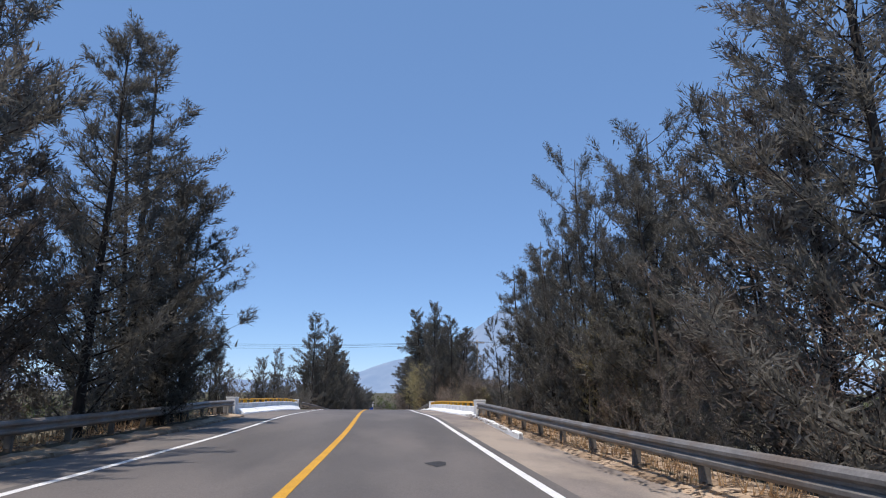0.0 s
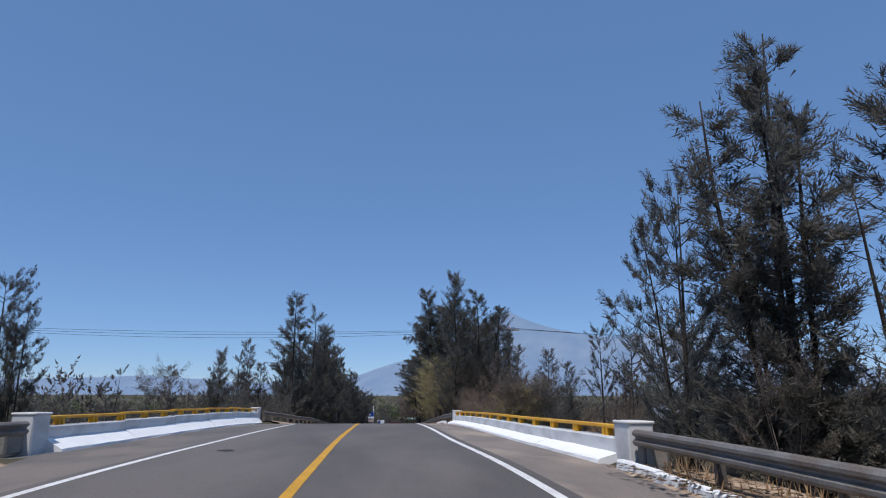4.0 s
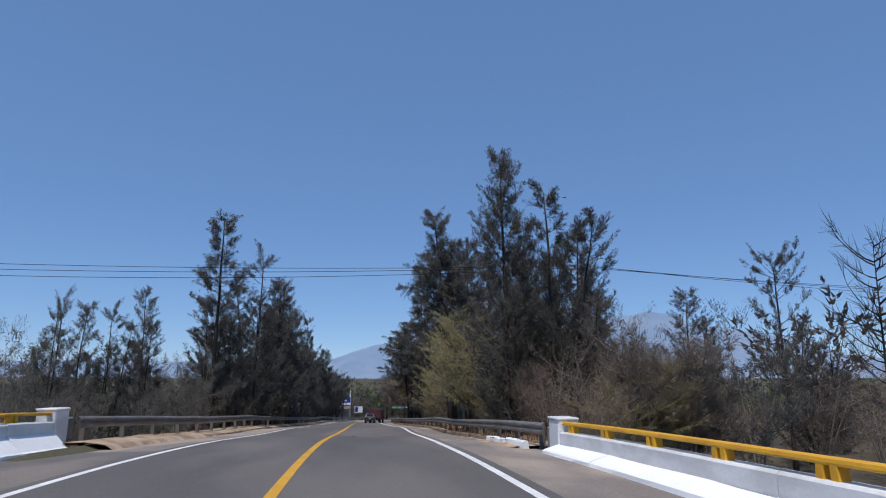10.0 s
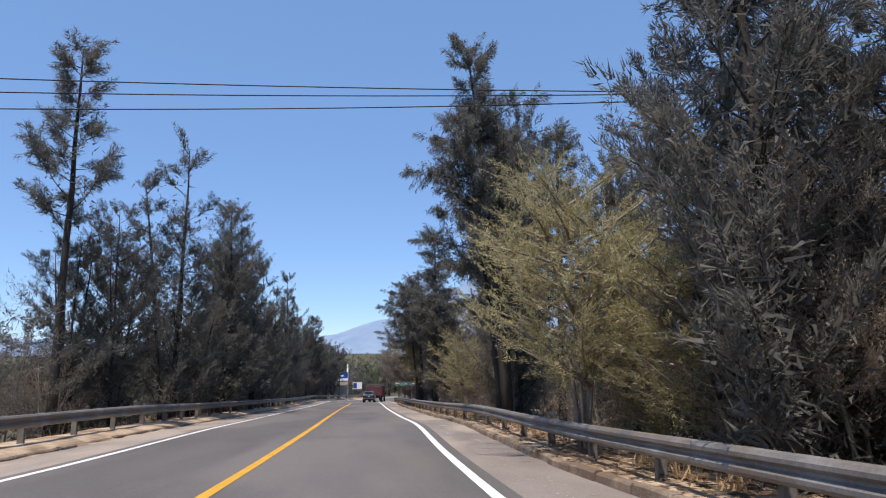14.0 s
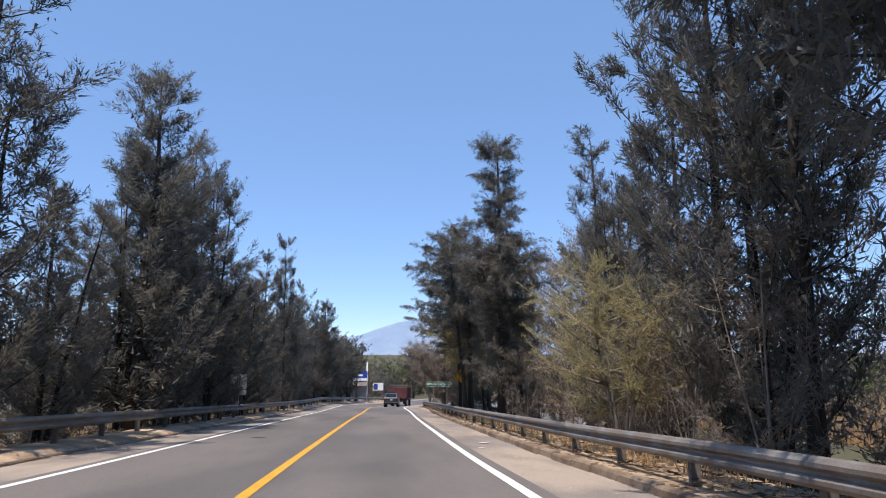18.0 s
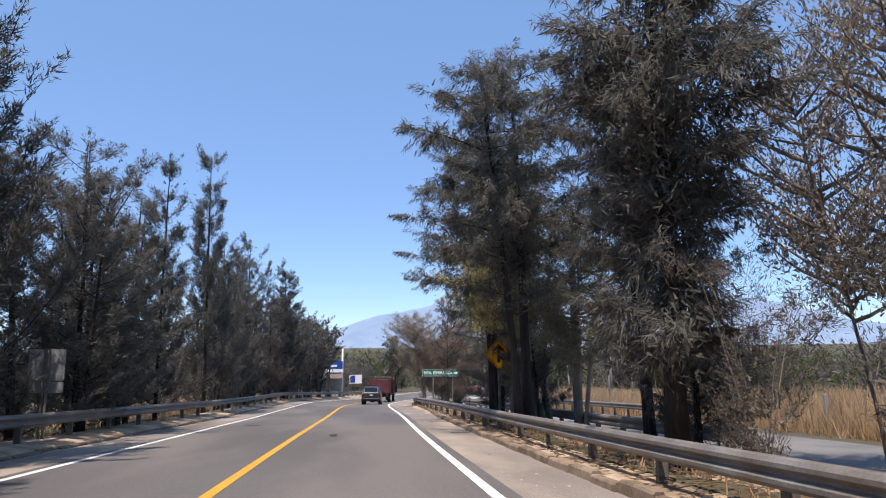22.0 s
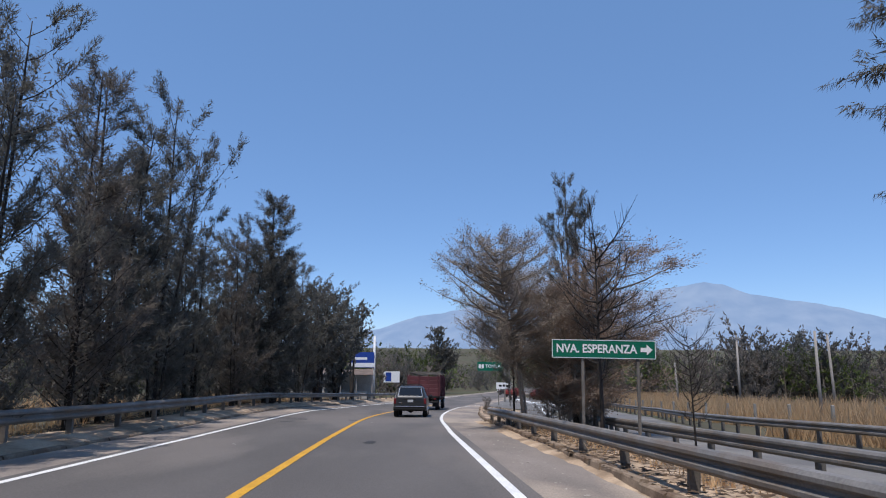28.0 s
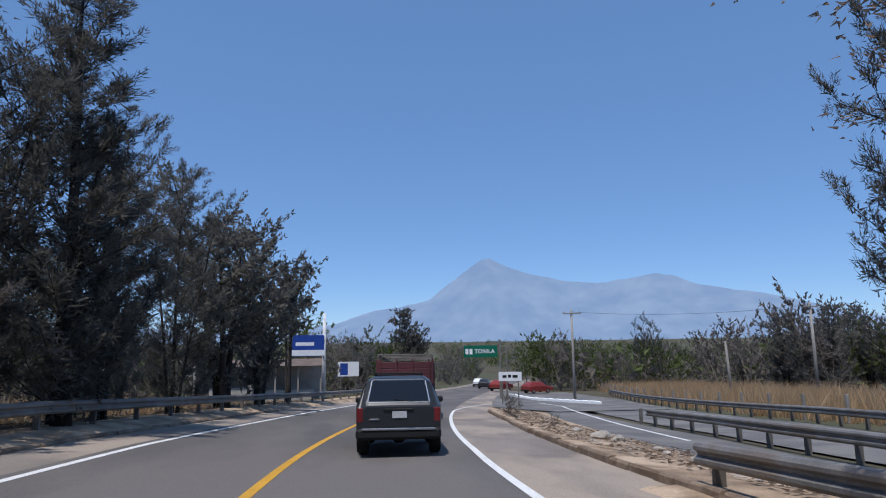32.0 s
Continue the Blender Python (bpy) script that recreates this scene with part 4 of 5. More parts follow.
# woods behind the dry field
for i in range(22):
    plant(r2.choice(("far_scrub", "greentree", "far_scrub")), r2.uniform(44, 80), r2.uniform(204, 236), r2.uniform(7.0, 9.5), 0.9, r2.uniform(0, 360))
for i in range(18):
    plant(r2.choice(("far_green", "far_green", "far_scrub")), r2.uniform(24, 52), r2.uniform(238, 262), r2.uniform(6.0, 8.5), 0.9, r2.uniform(0, 360))
for x, h in ((46.5, 11), (48.2, 12), (50, 10.5)):
    plant("spire2", x, 250, h, 0.8, x * 9)

# trees round the bend, beyond the junction
for i in range(56):
    y = r2.uniform(256, 335)
    u = r2.choice((-1, 1)) * r2.uniform(9, 34)
    plant(r2.choice(("far_scrub", "far_green", "greentree", "brush2")), on_road(y, u)[0], y, r2.uniform(4.0, 7.5), 1.0, r2.uniform(0, 360))

# second rows and the far woods
for i in range(150):
    side = r2.choice((-1, 1))
    y = r2.uniform(60, 330) if i < 120 else r2.uniform(215, 420)
    u = side * r2.uniform(15, 75)
    if side > 0 and 100 < y < 230 and u < 44:
        u += 34
    if abs(u) > 44 and i % 2:
        continue
    x = on_road(min(y, 330), u)[0]
    plant(r2.choice(("far_scrub", "far_green", "far_scrub")), x, y, r2.uniform(3.5, 7.0), r2.uniform(0.8, 1.2), r2.uniform(0, 360))
for i in range(44):
    y = r2.uniform(205, 265)
    x = on_road(y, -r2.uniform(8, 34))[0]
    plant(r2.choice(("far_scrub", "far_green", "greentree", "brush")), x, y, r2.uniform(4, 7.5), 0.9, r2.uniform(0, 360))
for i in range(70):
    y = r2.uniform(196, 300)
    x = on_road(y, r2.uniform(38, 120))[0]
    plant(r2.choice(("far_scrub", "far_green", "greentree", "far_green", "brush")), x, y, r2.uniform(4.5, 8.0), 1.0, r2.uniform(0, 360))
plant("roundtree", 7.2, 245, 12.2, 0.85, 40, "tall leafy tree with a round crown beyond the bend")

# a belt of far woods, joined
def far_belt(name, n, near, far_r, span, leaf, label, seed):
    r = np.random.default_rng(seed)
    a = radians(1) * r.uniform(-span, span, n)
    d = r.uniform(near ** 0.5, far_r ** 0.5, n) ** 2
    cx, cy = d * np.sin(a), 120 + d * np.cos(a)
    ok = np.abs(cx - smooth_at(cy, LX)) > 14
    ok &= ~((cy > 90) & (cy < 236) & (cx > 0) & (cx - smooth_at(cy, LX) < 40))
    cx, cy = cx[ok], cy[ok]
    k = 46
    h = r.uniform(2.5, 7.5, len(cx))
    z = ground_height(cx, cy)
    c = np.repeat(np.column_stack([cx, cy, z]), k, 0)
    hh = np.repeat(h, k)
    off = r.normal(0, 1, (len(c), 3))
    off = off / np.linalg.norm(off, axis=1, keepdims=True) * (r.uniform(0.2, 1, (len(c), 1)) ** 0.5)
    p = c + np.column_stack([off[:, 0] * hh * 0.5, off[:, 1] * hh * 0.5, hh * 0.5 + off[:, 2] * hh * 0.5])
    t = np.stack([p + r.normal(0, 0.35, p.shape) * (hh / 5)[:, None] for _ in range(3)], 1)
    return tagged(triangles(name, t, leaf), label, "woods", kind="stuff")


far_belt("far_woods", 3000, 110, 800, 62, LEAF_GREY, "grey-green woods in the distance", 41)
far_belt("far_green_woods", 2000, 110, 800, 62, LEAF_GREEN, "green woods in the distance", 42)
far_belt("hill_woods", 2600, 260, 1300, 62, LEAF_GREEN, "dark green woods on the far slopes", 43)


# ---------------------------------------------------------------- vehicles
def lofted_body(sections):
    """A closed skin through cross sections, each a list of (x, z) at one y."""
    bm = bmesh.new()
    rings = []
    for y, pts in sections:
        rings.append([bm.verts.new((x, y, z)) for x, z in pts])
    k = len(rings[0])
    for a, b in zip(rings, rings[1:]):
        for j in range(k):
            bm.faces.new((a[j], a[(j + 1) % k], b[(j + 1) % k], b[j]))
    bm.faces.new(rings[0][::-1])
    bm.faces.new(rings[-1])
    bmesh.ops.recalc_face_normals(bm, faces=bm.faces)
    return bm


CAR_BLACK = material("dark_grey_car_paint", (0.022, 0.023, 0.026), 0.3, dark=0.8, scale=2, fine=40, bump=0.02, spec=0.5)
CAR_TRIM = material("matt_black_plastic", (0.012, 0.012, 0.013), 0.7, dark=0.8, scale=4, fine=60, bump=0.1)
CHROME = material("dull_chrome", (0.55, 0.55, 0.56), 0.25, metal=1.0, dark=0.9, scale=4, fine=60, bump=0.02)
RUBBER = material("tyre_rubber", (0.02, 0.02, 0.02), 0.9, dark=0.8, scale=6, fine=60, bump=0.3)
DARK_GLASS = material("tinted_glass", (0.012, 0.014, 0.017), 0.06, dark=0.9, scale=2, fine=20, bump=0.0, spec=0.6)
RED_LAMP = material("red_lamp_lens", (0.14, 0.012, 0.014), 0.25, dark=0.8, scale=8, fine=80, bump=0.05, spec=0.5)
PLATE = material("pale_plate", (0.45, 0.46, 0.48), 0.5, dark=0.9, scale=6, fine=60, bump=0.02)
RED_PAINT = material("faded_red_truck_paint", (0.1, 0.03, 0.036), 0.6, dark=0.7, scale=1.0, fine=30, bump=0.1)


def wheel(parent, x, y, r, w):
    bm = bmesh.new()
    bmesh.ops.create_cone(bm, cap_ends=True, segments=24, radius1=r, radius2=r, depth=w)
    bmesh.ops.bevel(bm, geom=[e for e in bm.edges if abs(e.verts[0].co.z - e.verts[1].co.z) < 1e-4], offset=0.03, segments=2, affect="EDGES")
    bmesh.ops.transform(bm, matrix=pose(x, y, r, 0, 90, 0), verts=bm.verts)
    t = part("wheel", bm, RUBBER, parent, smooth=False)
    bm = bmesh.new()
    bmesh.ops.create_cone(bm, cap_ends=True, segments=16, radius1=r * 0.62, radius2=r * 0.5, depth=0.03)
    bmesh.ops.transform(bm, matrix=pose(x + math.copysign(w / 2 + 0.005, x), y, r, 0, math.copysign(90, x), 0), verts=bm.verts)
    part("rim", bm, CHROME, t, "steel rim")


def suv(m):
    top = empty("suv", m, "dark grey four-door suv standing on the road, rear to the camera", "car")
    def ring(half, low, belt, roof, top_half):
        return [(-half * 0.96, low), (-half, low + 0.25), (-half, belt), (-top_half, roof - 0.1), (-top_half + 0.14, roof), (top_half - 0.14, roof), (top_half, roof - 0.1), (half, belt), (half, low + 0.25), (half * 0.96, low)]
    bm = lofted_body([(0.0, ring(0.84, 0.42, 1.02, 1.06, 0.80)), (0.06, ring(0.87, 0.36, 1.05, 1.14, 0.80)), (0.30, ring(0.89, 0.34, 1.07, 1.66, 0.68)), (0.75, ring(0.90, 0.33, 1.08, 1.72, 0.68)), (2.6, ring(0.90, 0.33, 1.06, 1.70, 0.66)),
                      (3.3, ring(0.89, 0.34, 1.02, 1.1, 0.74)), (4.4, ring(0.86, 0.36, 0.92, 0.98, 0.72)), (4.55, ring(0.8, 0.42, 0.8, 0.86, 0.7))])
    bmesh.ops.bevel(bm, geom=bm.edges[:], offset=0.02, segments=1, affect="EDGES")
    part("body", bm, CAR_BLACK, top)
    slope = pose(0, 0, 0, -22, 0, 0)
    bm = box((1.22, 0.03, 0.5), (0, 0, 0), 0.012)
    for v in bm.verts:
        v.co.x *= 1.0 - 0.16 * (v.co.z + 0.25) / 0.5 + 0.04
    bmesh.ops.transform(bm, matrix=Matrix.Translation((0, 0.165, 1.37)) @ slope, verts=bm.verts)
    part("rear_window", bm, DARK_GLASS, top, "tinted rear window")
    for zz, ww in ((1.12, 1.3), (1.615, 1.06)):
        part("window_trim", box((ww, 0.03, 0.035), (0, 0.06 + (zz - 1.12) * 0.42, zz), 0.008), CHROME, top, "grey window surround")
    for s in (-1, 1):
        part("window_trim", box((0.035, 0.03, 0.52), (s * 0.60, 0.165, 1.37), 0.008, slope @ pose(0, 0, 0, 0, -s * 9, 0)), CHROME, top, "grey window surround")
        part("tail_light", box((0.14, 0.05, 0.3), (s * 0.79, 0.02, 0.87), 0.015), RED_LAMP, top, "dark red tail light")
        part("mirror", box((0.2, 0.1, 0.16), (s * 1.0, 3.0, 1.15), 0.04), CAR_TRIM, top, "black door mirror")
        part("roof_rail", box((0.04, 1.7, 0.04), (s * 0.52, 1.6, 1.76), 0.012), CAR_TRIM, top, "roof rail")
        part("side_window", box((0.02, 2.1, 0.42), (s * 0.79, 1.7, 1.35), 0.01, pose(0, 0, 0, 0, s * -19, 0)), DARK_GLASS, top, "dark side window")
        wheel(top, s * 0.77, 0.85, 0.36, 0.24)
        wheel(top, s * 0.77, 3.6, 0.36, 0.24)
    part("rear_axle", box((1.3, 0.1, 0.1), (0, 0.85, 0.36), 0.03), CAR_TRIM, top)
    part("differential", box((0.3, 0.3, 0.26), (0, 0.85, 0.36), 0.08), CAR_TRIM, top)
    part("bumper", box((1.74, 0.22, 0.24), (0, -0.02, 0.48), 0.06), CAR_TRIM, top, "black rear bumper")
    part("bumper_strip", box((1.5, 0.03, 0.045), (0, -0.135, 0.58), 0.01), CHROME, top, "chrome strip")
    part("number_plate", box((0.3, 0.015, 0.15), (0.02, -0.012, 0.88), 0.004), PLATE, top, "pale plate")
    part("handle_strip", box((0.62, 0.03, 0.05), (0, -0.012, 0.98), 0.01), CAR_TRIM, top)
    part("badge", box((0.2, 0.01, 0.035), (-0.5, -0.012, 0.78), 0.003), CHROME, top)
    part("wiper", box((0.42, 0.02, 0.02), (0.12, 0.07, 1.17), 0.005, pose(0, 0, 0, 0, 8, 0)), CAR_TRIM, top)
    part("roof_rack_bar", box((1.05, 0.05, 0.03), (0, 0.9, 1.78), 0.01), CAR_TRIM, top)
    part("roof_rack_bar", box((1.05, 0.05, 0.03), (0, 2.1, 1.78), 0.01), CAR_TRIM, top)
    return top


def truck(m):
    top = empty("cargo_truck", m, "red stake-bed cargo truck standing ahead of the suv", "truck")
    for s in (-1, 1):
        for k in range(5):
            part("side_board", box((0.05, 6.0, 0.27), (s * 1.2, 3.0, 1.2 + k * 0.3), 0.012), RED_PAINT, top)
        for k in range(7):
            part("stake", box((0.07, 0.08, 1.65), (s * 1.25, 0.05 + k * 0.98, 1.85), 0.012), RED_PAINT, top)
        for y in (1.3, 2.4, 7.6):
            wheel(top, s * 0.98, y, 0.5, 0.3)
        part("tail_light", box((0.2, 0.04, 0.1), (s * 0.9, -0.06, 0.85), 0.01), RED_LAMP, top)
        part("mud_flap", box((0.5, 0.03, 0.6), (s * 0.9, 0.55, 0.55), 0.01), CAR_TRIM, top)
    for k in range(5):
        part("rear_board", box((2.36, 0.05, 0.27), (0, 0.0, 1.2 + k * 0.3), 0.012), RED_PAINT, top)
    for k in range(4):
        part("rear_stake", box((0.08, 0.06, 1.65), (-1.1 + k * 0.733, -0.05, 1.85), 0.012), RED_PAINT, top)
    part("bed_floor", box((2.5, 6.1, 0.14), (0, 3.0, 1.0), 0.02), CAR_TRIM, top)
    part("chassis", box((0.9, 8.2, 0.25), (0, 4.2, 0.78), 0.02), CAR_TRIM, top)
    part("bumper", box((2.3, 0.1, 0.14), (0, -0.1, 0.62), 0.02), CAR_TRIM, top)
    part("top_frame", box((2.5, 0.06, 0.06), (0, 0.02, 2.86), 0.01), POST_STEEL, top)
    part("top_frame", box((2.5, 0.06, 0.06), (0, 5.98, 2.86), 0.01), POST_STEEL, top)
    for s in (-1, 1):
        part("top_rail", box((0.05, 6.0, 0.05), (s * 1.2, 3.0, 2.86), 0.01), POST_STEEL, top)
        for y in (0.02, 3.0, 5.98):
            part("frame_post", box((0.05, 0.05, 0.3), (s * 1.2, y, 2.72), 0.008), POST_STEEL, top)
    for y in (1.5, 3.0, 4.5):
        part("top_frame", box((2.4, 0.05, 0.05), (0, y, 2.86), 0.01), POST_STEEL, top)
    part("cab", box((2.2, 1.7, 1.9), (0, 7.4, 1.75), 0.15), RED_PAINT, top)
    return top


def seat_on_road(y, u, turn=0.0):
    x, yy, z = on_road(y, u)
    pitch = math.degrees(math.atan2(on_road(y + 2, u)[2] - on_road(y - 1, u)[2], 3.0))
    return pose(x, yy, z + 0.01, 0, 0, turn) @ pose(0, 0, 0, pitch)


suv(seat_on_road(159.0, 2.12, -3.5) @ Matrix.Diagonal((1, 1, 0.95, 1)))
truck(seat_on_road(174.5, 1.75, -7))

# ---------------------------------------------------------------- volcano and far hills, about 4.5 km off
PROFILE = [(-75, 1.6), (-60, 2.2), (-48, 1.5), (-36, 1.9), (-28, 1.6), (-20, 2.0), (-12, 1.5), (-6, 1.7), (-2.6, 2.2), (0.8, 3.4), (3.2, 3.7), (5.8, 4.3), (8.8, 6.6), (10.6, 7.9), (11.4, 8.0), (13.0, 7.2), (15.0, 6.5),
           (18.2, 5.8), (20.9, 5.5), (23.5, 5.8), (25.7, 6.2), (27.2, 5.9), (29.1, 5.1), (32, 4.5), (35.4, 3.8), (38, 3.0), (40.3, 2.2), (46, 1.5), (60, 1.8), (75, 1.3)]
HAZE = bpy.data.materials.new("hazy_mountain")
HAZE.use_nodes = True
hn = HAZE.node_tree.nodes
hb = hn["Principled BSDF"]
htex = hn.new("ShaderNodeTexNoise")
htex.inputs["Scale"].default_value, htex.inputs["Detail"].default_value = 0.006, 6
hgeo = hn.new("ShaderNodeNewGeometry")
HAZE.node_tree.links.new(hgeo.outputs["Position"], htex.inputs["Vector"])
# distance haze is put in as a blue glow of the slopes themselves
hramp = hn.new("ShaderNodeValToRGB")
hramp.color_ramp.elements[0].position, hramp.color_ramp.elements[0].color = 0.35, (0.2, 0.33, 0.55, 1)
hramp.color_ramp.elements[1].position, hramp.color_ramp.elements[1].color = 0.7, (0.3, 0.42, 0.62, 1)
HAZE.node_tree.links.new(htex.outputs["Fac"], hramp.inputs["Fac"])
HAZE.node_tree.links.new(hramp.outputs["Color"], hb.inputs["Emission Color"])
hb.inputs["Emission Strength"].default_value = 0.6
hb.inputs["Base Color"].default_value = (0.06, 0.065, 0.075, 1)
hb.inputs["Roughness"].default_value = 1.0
azs = np.arange(-75, 75.01, 0.35)
rs = np.linspace(0, 1, 15)
pa, pe = np.array(PROFILE)[:, 0], np.array(PROFILE)[:, 1]
mv, mf = [], []
for a in azs:
    e = float(np.interp(a, pa, pe))
    for k in rs:
        dist = 3600 + 900 * k
        ridge = noise.noise(Vector((a * 0.45, k * 1.2, 0.3))) * 0.5 + noise.noise(Vector((a * 1.3, k * 2.0, 4.3))) * 0.22
        h = math.tan(radians(e)) * 4500 * k ** 1.15 + ridge * 60 * (1 - k) * k * 4 + noise.noise(Vector((a * 1.1, 2.2, 7.7))) * 7 * k
        mv.append((dist * math.sin(radians(a)), 143 + dist * math.cos(radians(a)), h - 60 * (1 - k)))
nr = len(rs)
for i in range(len(azs) - 1):
    for j in range(nr - 1):
        mf.append((i * nr + j, (i + 1) * nr + j, (i + 1) * nr + j + 1, i * nr + j + 1))
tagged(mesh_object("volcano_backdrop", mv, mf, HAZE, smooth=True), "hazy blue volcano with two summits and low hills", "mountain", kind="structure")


# ---------------------------------------------------------------- slip road and its rails on the right, dry field
def side_strip(name, mat, u0, u1, y0, y1, dz, label, category):
    ys = np.arange(y0, y1 + 0.1, 1.5)
    vs, fs = [], []
    for y in ys:
        a, b = (f(y) if callable(f) else f for f in (u0, u1))
        for u in np.linspace(a, b, 4):
            x = on_road(y, u)[0]
            vs.append((x, y, gz(x, y) + dz))
    for i in range(len(ys) - 1):
        for j in range(3):
            fs.append((i * 4 + j, i * 4 + j + 1, (i + 1) * 4 + j + 1, (i + 1) * 4 + j))
    return tagged(mesh_object(name, vs, fs, mat), label, category, kind="structure")


SLIP = material("pale_worn_asphalt", (0.15, 0.143, 0.138), 0.9, dark=0.8, scale=0.6, fine=50, bump=0.3, second=(0.19, 0.178, 0.165), mix_scale=0.4)


def along(*rows):
    """Distance from the yellow line as a function of y."""
    ys, us = zip(*rows)
    return lambda y: float(np.interp(y, ys, us))


island_edge = along((110, 6.9), (146, 7.2), (158, 8.3), (161, 8.7), (169, 9.1), (186, 9.5))
slip_edge = along((110, 8.3), (145, 8.5), (157, 11.0), (166, 11.9), (186, 11.9))
middle_rail = along((110, 8.6), (145, 8.8), (157, 11.4), (166, 12.25), (186, 12.25))
far_rail = along((110, 15.2), (150, 15.6), (170, 18.9), (220, 18.9))
side_strip("slip_road", SLIP, island_edge, slip_edge, 110, 186, 0.05, "pale grey asphalt slip road beside the main road", "road")
side_strip("junction", SLIP, along((186, 6.2), (232, 6.2)), along((186, 18.5), (205, 18.5), (232, 14.0)), 186, 232, 0.05, "wide grey asphalt where the side roads join", "road")
side_strip("slip_line", WHITE_LINE, along((164, 10.6), (169, 10.9), (179, 11.4), (194, 11.6), (210, 8.6)), along((164, 10.74), (169, 11.04), (179, 11.54), (194, 11.75), (210, 8.75)), 164, 210, 0.06, "worn white edge line of the slip road", "road marking")
side_strip("service_road", SLIP, lambda y: middle_rail(y) + 0.35, lambda y: far_rail(y) - 0.6, 110, 186, 0.05, "pale grey service road behind a guardrail", "road")
side_strip("median_dirt", DIRT, lambda y: right_kerb(y) + 0.1, island_edge, 149, 185, 0.06, "sandy dirt island with dry scrub between the roads", "dirt island")

# white kerb across the mouth of the service road
white_kerb = empty("white_kerb", pose(0, 0, 0), "low white-painted kerb at the junction", "kerb", kind="structure")
for i in range(12):
    f = (i + 0.5) / 12
    p = (15.8 + 3.4 * f, 213.5 - 17.5 * f)
    part("kerb_stone", box((0.3, 1.46, 0.34), (p[0], p[1], gz(*p) + 0.12), 0.03, pose(0, 0, 0, 0, 0, 11)), WHITEWASH, white_kerb)


def side_rail(label, u, y0, y1, base):
    top = empty("guardrail", pose(0, 0, 0), label, "guardrail", "steel guardrails along the road")

    def place(y, du, dz):
        x = on_road(y, u(y))[0]
        return (x + du, y, gz(x, y) + dz + base)
    y = y0
    while y < y1 - 0.3:
        ye = min(y + 3.81, y1)
        vs = [place(t, a, b) for t in (y, (y + ye) / 2, ye + 0.08) for a, b in BEAM]
        k = len(BEAM)
        fs = [(i * k + j, i * k + (j + 1) % k, (i + 1) * k + (j + 1) % k, (i + 1) * k + j) for i in range(2) for j in range(k)]
        fs += [tuple(range(k))[::-1], tuple(2 * k + j for j in range(k))]
        mesh_object("beam_panel", vs, fs, GALVANISED, top)
        p = place(y + 0.4, 0.09, 0.17)
        part("post", box((0.14, 0.09, 1.0), p, 0.008), POST_STEEL, top)
        p = place(y + 2.3, 0.09, 0.17)
        part("post", box((0.14, 0.09, 1.0), p, 0.008), POST_STEEL, top)
        y = ye
    return top


side_rail("guardrail between the slip road and the service road", middle_rail, 110, 172, 0.0)
side_rail("far guardrail before the dry grass field", far_rail, 128, 216, 0.0)

# dry grass, in tufts
g3 = np.random.default_rng(31)


def grass_field(name, n, y0, y1, u0, u1, tall, label, mat=STRAW, width=0.03, clump=7):
    m = n // clump
    cy, cu = g3.uniform(y0, y1, m), g3.uniform(u0, u1, m)
    cx = smooth_at(cy, LX) + cu
    p = np.repeat(np.stack([cx, cy], 1), clump, 0) + g3.normal(0, 0.12, (m * clump, 2))
    size = np.repeat(g3.uniform(0.45, 1.15, m), clump) * tall * g3.uniform(0.6, 1.1, m * clump)
    z = ground_height(p[:, 0], p[:, 1]) - 0.02
    root = np.column_stack([p, z])
    bend = np.column_stack([g3.normal(0, 0.28, (len(p), 2)), np.ones(len(p))]) * size[:, None]
    side = unit(np.column_stack([g3.normal(0, 1, (len(p), 2)), np.zeros(len(p))])) * width * g3.uniform(0.6, 1.4, len(p))[:, None]
    ob = triangles(name, np.stack([root - side, root + side, root + bend], 1), mat)
    return tagged(ob, label, "grass", kind="stuff")


grass_field("dry_grass", 60000, 96, 240, 19.6, 36, 1.5, "tall straw-coloured dry grass in the field", width=0.035)
grass_field("dry_grass_verge", 16000, 96, 150, 15.9, 20.5, 0.9, "straw-coloured dry grass beside the service road", width=0.025)
grass_field("verge_grass_left", 9000, 66, 190, -9.6, -7.4, 0.42, "short dry grass behind the guardrail", width=0.018)
grass_field("verge_grass_right", 5000, 63, 150, 6.0, 8.0, 0.35, "short dry grass behind the guardrail", width=0.015)
grass_field("verge_grass_near", 3000, -10, 31, 5.6, 7.6, 0.35, "short dry grass behind the guardrail", width=0.015)
grass_field("verge_grass_near_left", 3000, -10, 31, -7.8, -6.3, 0.35, "short dry grass behind the guardrail", width=0.015)
grass_field("left_field_grass", 8000, 95, 190, -16, -11, 0.9, "straw-coloured dry grass behind the trees", width=0.03)


# leaf litter and grit on verges
def litter(name, n, y0, y1, u0, u1, size, mat, label, lift=0.02):
    y, u = g3.uniform(y0, y1, n), g3.uniform(u0, u1, n)
    x = smooth_at(y, LX) + u
    z = np.maximum(ground_height(x, y), np.array([on_road(a, b)[2] for a, b in zip(y, u)]) - 0.02 if abs(u0) < 6.2 else -99) + lift
    c = np.column_stack([x, y, z])
    a = g3.uniform(0, 6.28, n)
    s = size * g3.uniform(0.4, 1.5, n)
    t = np.stack([c + np.column_stack([np.cos(a + k) * s * (1 if k else 1.8), np.sin(a + k) * s, g3.uniform(0, 0.5, n) * s]) for k in (0, 2.1, 4.2)], 1)
    return tagged(triangles(name, t, mat), label, "litter", kind="stuff")


